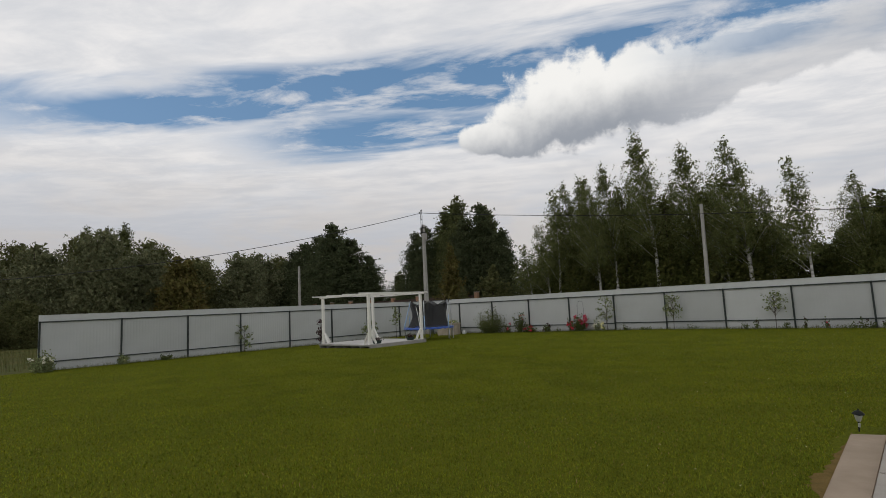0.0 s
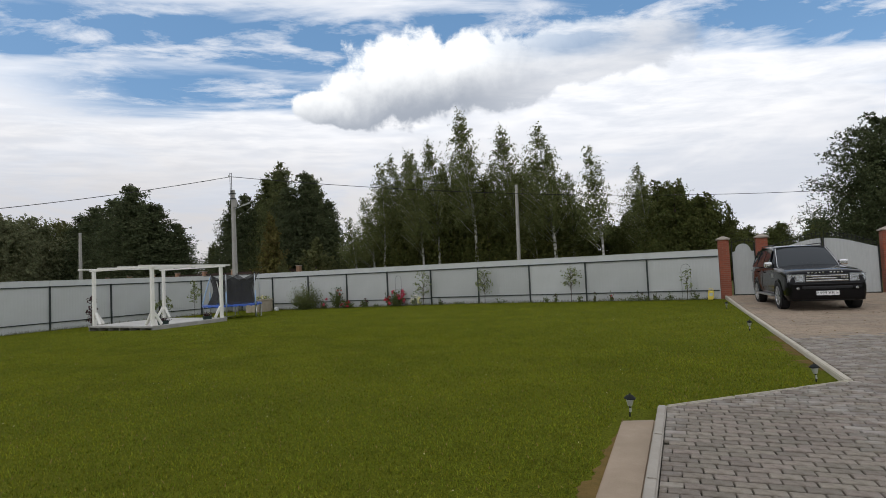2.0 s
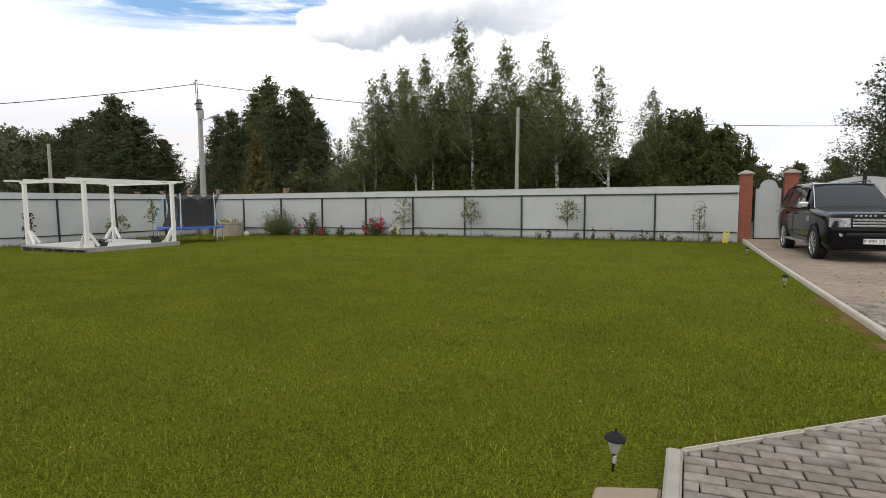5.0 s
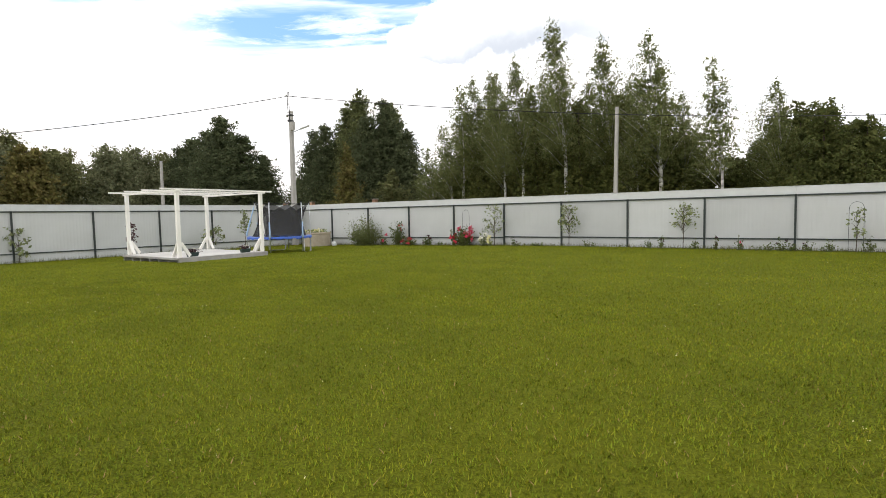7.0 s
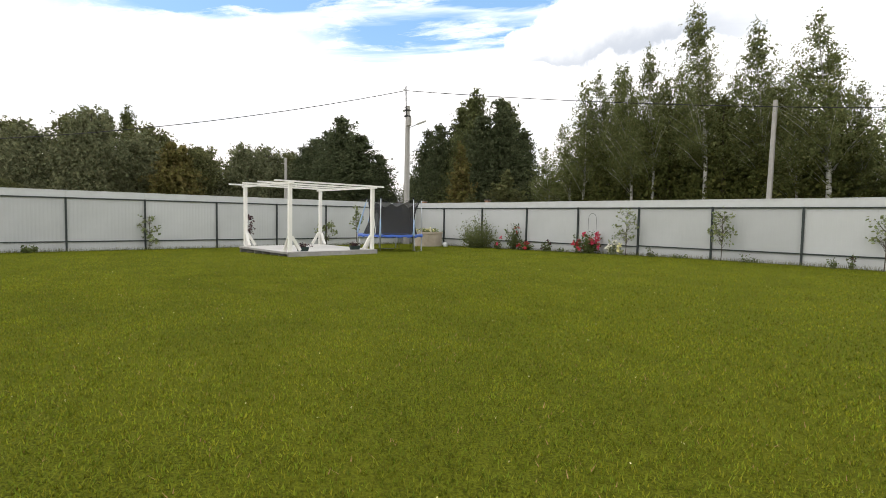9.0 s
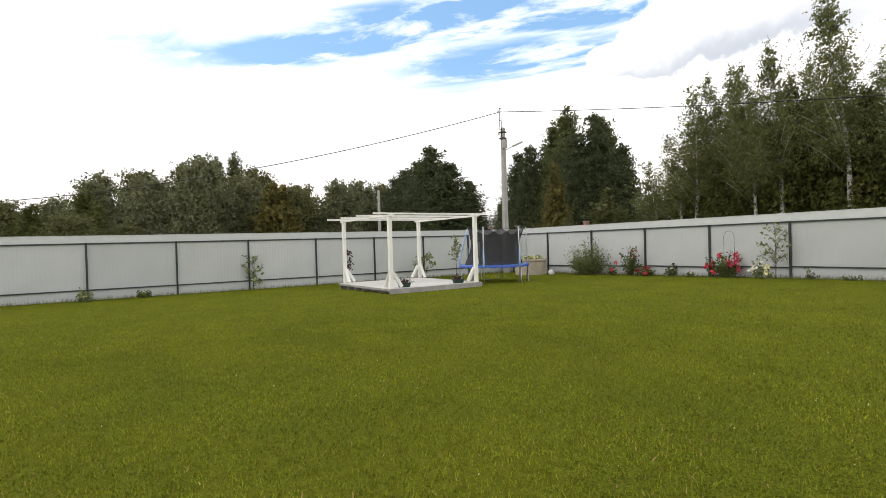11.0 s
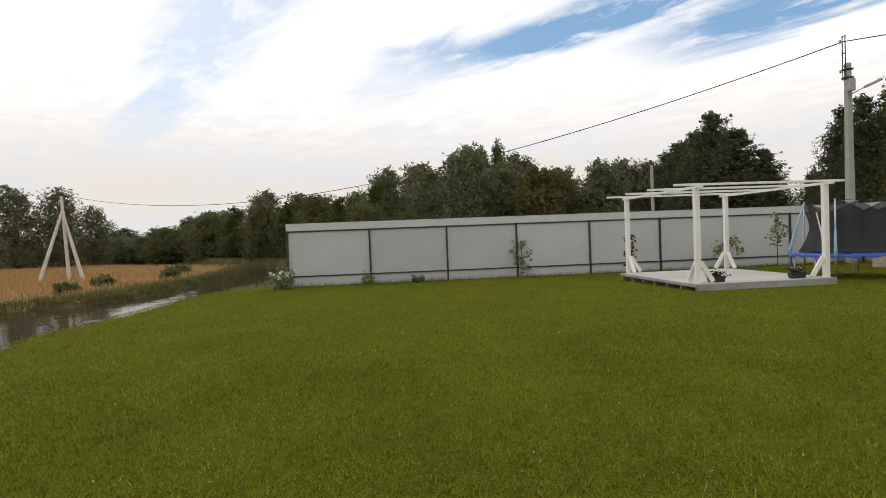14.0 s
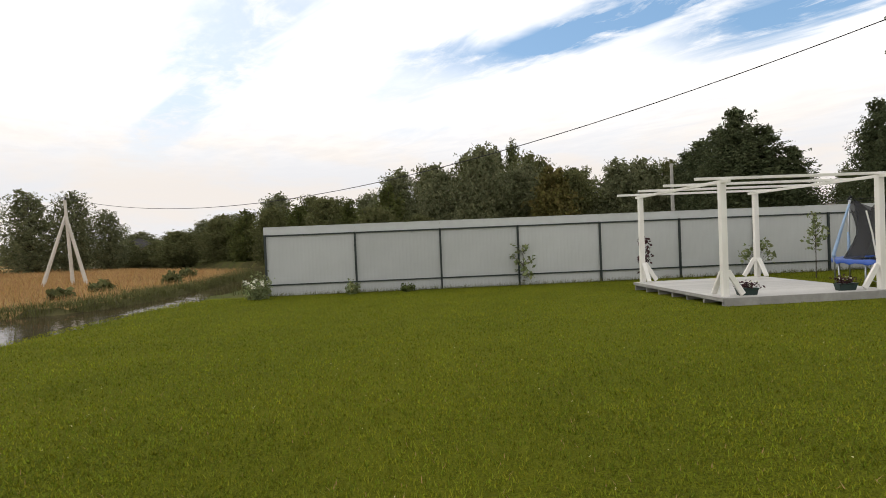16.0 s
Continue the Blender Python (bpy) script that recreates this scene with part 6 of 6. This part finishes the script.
def off_paving(x, y):
    """True where the lawn, not the paving or the slab, lies."""
    edge = np.where(y < -17.5, 1.0 + 0.025 * (-17.6 - y), np.where(y < -15.7, 1.37 + (y + 17.5) / 1.8 * 1.95 - 0.05, 3.2 - (y + 15.7) * 0.027))
    return x < edge - 0.03 - 0.06 * np.abs(np.sin(y * 2.3) + 0.5 * np.sin(y * 7.1)) * ((y < -17.5) | ((y > -15.6) & (y < -10.8)))


rng = np.random.default_rng(5)
cand = 3400000
xs, ys = rng.uniform(-23.4, 3.0, cand), rng.uniform(-26.0, -0.2, cand)
line = np.array([(1.4, -20.6), (0.0, -18.8), (-2.5, -17.6), (-7.0, -16.2)])
dist2 = np.full(cand, 1e9)
for a_, b_ in zip(line, line[1:]):
    ab = b_ - a_
    t_ = np.clip(((xs - a_[0]) * ab[0] + (ys - a_[1]) * ab[1]) / (ab @ ab), 0, 1)
    dist2 = np.minimum(dist2, (xs - a_[0] - t_ * ab[0]) ** 2 + (ys - a_[1] - t_ * ab[1]) ** 2)
dens = np.minimum(1.0, np.exp(-(np.sqrt(dist2) - 3.2) / 2.3))
far_pick = (rng.uniform(0, 1, cand) < 0.135) & (np.sqrt(dist2) > 3.6)
fxs, fys = xs[far_pick], ys[far_pick]
pick = rng.uniform(0, 1, cand) < dens
xs, ys = xs[pick], ys[pick]
on_deck = (xs > DX0 - 0.05) & (xs < DX1 + 0.05) & (ys > DY0 - 0.05) & (ys < DY1 + 0.05)
cell = rng.uniform(0, 1, (840, 820))
gu, gw = (xs + 24.0) / 0.034, (ys + 26.5) / 0.034
iu, iw = gu.astype(int), gw.astype(int)
fu, fw = gu - iu, gw - iw
tuft = (cell[iu, iw] * (1 - fu) + cell[iu + 1, iw] * fu) * (1 - fw) + (cell[iu, iw + 1] * (1 - fu) + cell[iu + 1, iw + 1] * fu) * fw
tufted = rng.uniform(0, 1, len(xs)) < np.clip((tuft - 0.16) * 2.4, 0.10, 1.0)      # gaps between the tufts
keep = tufted & off_paving(xs, ys) & (ys > bank_y(NEAR_BANK, xs) - 0.2) & ~on_deck
xs, ys = xs[keep], ys[keep]
blades("lawn_grass", "short mown green grass of the lawn", "grass", np.stack([xs, ys, slope(xs, ys) - 0.004], 1), 0.026, 0.0095, BLADE, 6, 1.15)
on_deck = (fxs > DX0 - 0.05) & (fxs < DX1 + 0.05) & (fys > DY0 - 0.05) & (fys < DY1 + 0.05)
fk = off_paving(fxs, fys) & (fys > bank_y(NEAR_BANK, fxs) - 0.2) & ~on_deck
fxs, fys = fxs[fk], fys[fk]
blades("lawn_grass", "short mown green grass of the wider lawn", "grass", np.stack([fxs, fys, slope(fxs, fys) - 0.004], 1), 0.029, 0.017, BLADE, 17, 1.0)
dead = rng.uniform(0, 1, len(xs)) < 0.012
blades("withered_grass", "withered straw-coloured blades among the lawn", "grass", np.stack([xs[dead], ys[dead], slope(xs[dead], ys[dead]) - 0.002], 1) + rng.normal(size=(int(dead.sum()), 3)) * np.array([0.01, 0.01, 0.0]), 0.027, 0.008, STRAW, 16, 1.6)
# daisies and clover heads in the lawn
n = 420
fx, fy = rng.uniform(-14, 3, n), rng.uniform(-20.5, -3, n)
k = off_paving(fx + 0.1, fy) & ~((fx < DX1) & (fy > DY0))
fx, fy = fx[k], fy[k]
c = np.stack([fx, fy, slope(fx, fy) + 0.035], 1)
v, f = cards(rng, np.repeat(c, 3, 0) + rng.normal(size=(3 * len(c), 3)) * 0.004, 0.008, 1.0)
tagged(new("clover_heads", mesh_np("clover_heads", v, f, PALE_FLOWER)), "tiny pale clover heads scattered in the lawn", "flowers", kind="stuff")
# longer grass along the fences' feet
n = 9000
t = rng.uniform(0, 1, n)
side = rng.uniform(0, 1, n) < 0.55
ex = np.where(side, -23.0 + 25.5 * t, -23.75 + 0.7 * t + rng.normal(size=n) * 0.05 + 0.15)
ey = np.where(side, -0.16 + rng.normal(size=n) * 0.06, -20.6 + 20.5 * t)
blades("edge_grass", "uncut grass along the foot of the fence", "grass", np.stack([ex, np.minimum(ey, -0.08), slope(ex, ey)], 1), 0.13, 0.009, WEED, 7, 0.6)
# river bank weeds and reeds
n = 1500
bx = np.where(rng.uniform(0, 1, n) < 0.4, rng.uniform(-36, -23.9, n), rng.uniform(-60, -9, n))
by = bank_y(NEAR_BANK, bx) + rng.normal(size=n) * 0.55 - 0.55
blades("bank_weeds", "tall weeds along the river's near bank", "weeds", np.stack([bx, by, ground_z(bx, by) - 0.02], 1), 0.30, 0.02, WEED, 8, 0.5)
n = 26000
bx = rng.uniform(-75, -28, n)
by = bank_y(FAR_BANK, bx) - np.abs(rng.normal(size=n)) * np.where(bx < -48, 1.3, 2.2) - 0.5
blades("far_bank_sedge", "green sedge along the river's far bank", "sedge", np.stack([bx, by, ground_z(bx, by) - 0.02], 1), 0.34, 0.04, WEED, 9, 1.3)
n = 70000
bx = rng.uniform(-104, -26, n)
by = bank_y(FAR_BANK, bx) - np.where(bx < -48, 1.7, 3.2) - rng.uniform(0, 1, n) ** 0.8 * 30
blades("dry_reeds", "field of dry straw-coloured reeds beyond the river", "reeds", np.stack([bx, by, ground_z(bx, by) - 0.02], 1), 0.42, 0.05, REED, 10, 1.0)
n = 9000
bx, by = rng.uniform(-60, -24.3, n), rng.uniform(-22, 6, n)
k = by > bank_y(NEAR_BANK, bx)
blades("meadow_grass", "unmown grass outside the fence", "grass", np.stack([bx[k], by[k], ground_z(bx[k], by[k]) - 0.02], 1), 0.45, 0.03, WEED, 12, 0.5)


# ---------------------------------------------------------------- paving, kerbs, slab
def quad_prism(pts, z0, z1, dz=None):
    """A prism over a plan polygon, its top edge slightly rounded."""
    bm = bmesh.new()
    zt = dz or (lambda x, y: 0.0)
    lo = [bm.verts.new((x, y, z0)) for x, y in pts]
    hi = [bm.verts.new((x, y, z1 + zt(x, y))) for x, y in pts]
    n = len(pts)
    for k in range(n):
        bm.faces.new((lo[k], lo[(k + 1) % n], hi[(k + 1) % n], hi[k]))
    top = bm.faces.new(hi)
    bmesh.ops.recalc_face_normals(bm, faces=bm.faces)
    bmesh.ops.bevel(bm, geom=list(top.edges), offset=0.012, segments=2, affect="EDGES")
    return bm


rise = lambda x, y: float(drive_z(np.float64(y))) - 0.035
K0, K1, K2 = Vector((1.36, -17.52)), Vector((3.315, -15.82)), Vector((2.86, 0.0))
skew_x = lambda y: 0.017 * max(0.0, -17.6 - y)        # the yard's edge runs slightly askew
kerb_run = thing("kerb", "pale concrete kerb edging the paved drive", "kerb")
tagged(kerb_run, kind="structure")
y = -17.53
while y > -29:
    da, db = skew_x(y), skew_x(y - 0.995)
    part("kerb_stone", quad_prism([(1.325 + db, y - 0.995), (1.408 + db, y - 0.995), (1.408 + da, y), (1.325 + da, y)], -0.2, 0.052), KERB_GREY, kerb_run)
    y -= 1.0
def kerb_line(a, b, w, step, z1):
    d = (b - a)
    nrm = Vector((-d.y, d.x)).normalized() * w
    n = max(1, round(d.length / step))
    for i in range(n):
        p, q = a.lerp(b, i / n), a.lerp(b, (i + 1) / n - 0.004 / d.length)
        pts = [(p.x, p.y), (q.x, q.y), (q.x + nrm.x, q.y + nrm.y), (p.x + nrm.x, p.y + nrm.y)]
        part("kerb_stone", quad_prism(pts, -0.2, z1, rise), KERB, kerb_run)
kerb_line(K0 + Vector((0.06, 0.0)), K1, 0.035, 1.0, 0.046)
kerb_line(K1, K2, 0.085, 1.0, 0.05)
slab = thing("slab", "worn beige concrete slab sunk in the lawn beside the kerb", "slab")
tagged(slab, kind="structure")
part("slab_piece", quad_prism([(1.09, -20.4), (1.368, -20.4), (1.322, -17.90), (1.028, -18.02)], -0.15, 0.0), SLAB, slab)
part("slab_piece", quad_prism([(1.165, -23.4), (1.42, -23.4), (1.368, -20.41), (1.092, -20.41)], -0.15, -0.003), SLAB, slab)
part("slab_piece", quad_prism([(1.25, -27.0), (1.48, -27.0), (1.42, -23.41), (1.165, -23.41)], -0.15, 0.002), SLAB, slab)



def soil(name, label, inner, outer, wide, seed):
    """A ragged strip of worn ground between a straight inner edge and an uneven outer one."""
    r_ = np.random.default_rng(seed)
    k_ = 160
    t_ = np.linspace(0, 1, k_)[:, None]
    a_ = np.array(inner[0]) * (1 - t_) + np.array(inner[1]) * t_
    out_ = np.array(outer)
    w_ = wide * np.sin(np.pi * t_[:, 0]) ** 0.7 * (0.55 + 0.3 * np.sin(t_[:, 0] * 21 + seed) + 0.18 * np.sin(t_[:, 0] * 57) + 0.22 * r_.normal(size=k_))
    b_ = a_ + out_[None] * np.clip(w_, 0.01, None)[:, None]
    v_ = [(p[0], p[1], -0.013) for p in a_] + [(p[0], p[1], -0.0165) for p in b_]
    tagged(new(name, mesh_np(name, v_, [(i, i + 1, i + k_ + 1, i + k_) for i in range(k_ - 1)], BARE)), label, "soil", kind="structure")


soil("soil_strip", "strip of bare brown soil beside the concrete slab", ((1.26, -27.0), (1.03, -17.9)), (-1, 0), 0.17, 3)
soil("soil_patch", "worn brown patch of lawn beside the kerb", ((3.29, -15.4), (3.16, -10.6)), (-1, 0), 0.42, 4)

pav = tagged(new("paving"), "grey concrete block paving of the drive and yard", "paving", kind="structure")
bm = bmesh.new()
last = None
for yy, xl in ((-30.0, 1.42), (-17.5, 1.42), (-15.72, 3.33), (-6.0, 3.05), (0.0, 2.87), (0.6, 2.86)):
    pair = [bm.verts.new((x, yy, float(drive_z(np.float64(yy))) - 0.026)) for x in (xl, 16.0)]
    if last:
        bm.faces.new((last[0], last[1], pair[1], pair[0]))
    last = pair
part("joint_bed", bm, JOINT, pav)


def on_paving(x, y):
    left = np.where(y < -17.52, 1.412 + 0.017 * (-17.6 - y), np.where(y < -15.74, 1.42 + (y + 17.52) / 1.78 * 1.93, 3.335 - (y + 15.74) * 0.0292))
    return left


rng = np.random.default_rng(31)
BLK_W, BLK_L = 0.0975, 0.1975
def block_mesh(l, w):
    b = 0.006
    v = [(x, yy, -0.03) for x, yy in ((0, 0), (l, 0), (l, w), (0, w))] + [(x, yy, -0.005) for x, yy in ((0, 0), (l, 0), (l, w), (0, w))] + [(x, yy, 0.0) for x, yy in ((b, b), (l - b, b), (l - b, w - b), (b, w - b))]
    f = [(4 * s + k, 4 * s + (k + 1) % 4, 4 * s + 4 + (k + 1) % 4, 4 * s + 4 + k) for s in (0, 1) for k in range(4)] + [(8, 9, 10, 11)]
    return v, f


bv, bf = block_mesh(BLK_L - 0.011, BLK_W - 0.019)
block_me = mesh_np("paver", bv, bf, PAVER)
BV, BF = np.array(bv), np.array(bf)
single = 0
grey, tan = [], []
row = 0
ROW_SLOPE = 0.10
yy = -30.9
while yy < 0.3:
    off = (0.0, 0.5)[row % 2] * BLK_L + rng.normal() * 0.018
    x = 1.412 - off
    while x < 11.0:
        yb = yy + ROW_SLOPE * (x - 1.412)
        left = float(on_paving(0.0, np.float64(yb + BLK_W / 2))) + 0.004
        x0, x1 = max(x, left), x + BLK_L
        yb += ROW_SLOPE * (x0 - x)
        if x1 - x0 > 0.05 and -29.9 < yb < 0.25:
            z = float(drive_z(np.float64(yb))) + rng.normal() * 0.0018
            if x0 == x and 1.4 < x0 < 2.75 and -19.9 < yb < -17.4 and single < 300:
                o = new("paver", block_me)
                o.parent, o.location = pav, (x0, yb, z)
                o.rotation_euler = (rng.normal() * 0.004, rng.normal() * 0.004, ROW_SLOPE + rng.normal() * 0.01)
                single += 1
            else:
                B = BV.copy()
                B[:, 0] *= (x1 - x0 - 0.011) / (BLK_L - 0.011)
                B[:, 1] += B[:, 0] * ROW_SLOPE
                (tan if yb > -11.8 + 0.4 * math.sin(x * 1.7) + rng.normal() * 0.25 else grey).append(B + np.array([x0, yb, z]))
        x += BLK_L
    yy += BLK_W
    row += 1
for blocks, mt, lab in ((grey, PAVER_J, "grey concrete paving blocks"), (tan, PAVER_T, "sandy brown paving blocks near the gate")):
    V = np.concatenate(blocks)
    Fc = (BF[None] + 12 * np.arange(len(blocks))[:, None, None]).reshape(-1, 4)
    o = part("paver_field", mesh_np("paver_field", V, Fc, mt), mt, pav, lab)
    o["kind"] = "stuff"
# wind-blown leaves on the drive
lx, ly = rng.uniform(3.6, 9, 420), rng.uniform(-14.5, -5.5, 420)
v, f = cards(rng, np.stack([lx, ly, drive_z(ly) + 0.012], 1), 0.035, 1.4)
v[:, 2] = np.repeat(drive_z(ly) + 0.004, 4) + np.tile([0.0, 0.012, 0.0, 0.01], len(lx))
tagged(new("fallen_leaves", mesh_np("fallen_leaves", v, f, BARE)), "small brown fallen leaves scattered on the drive", "leaves", kind="stuff")
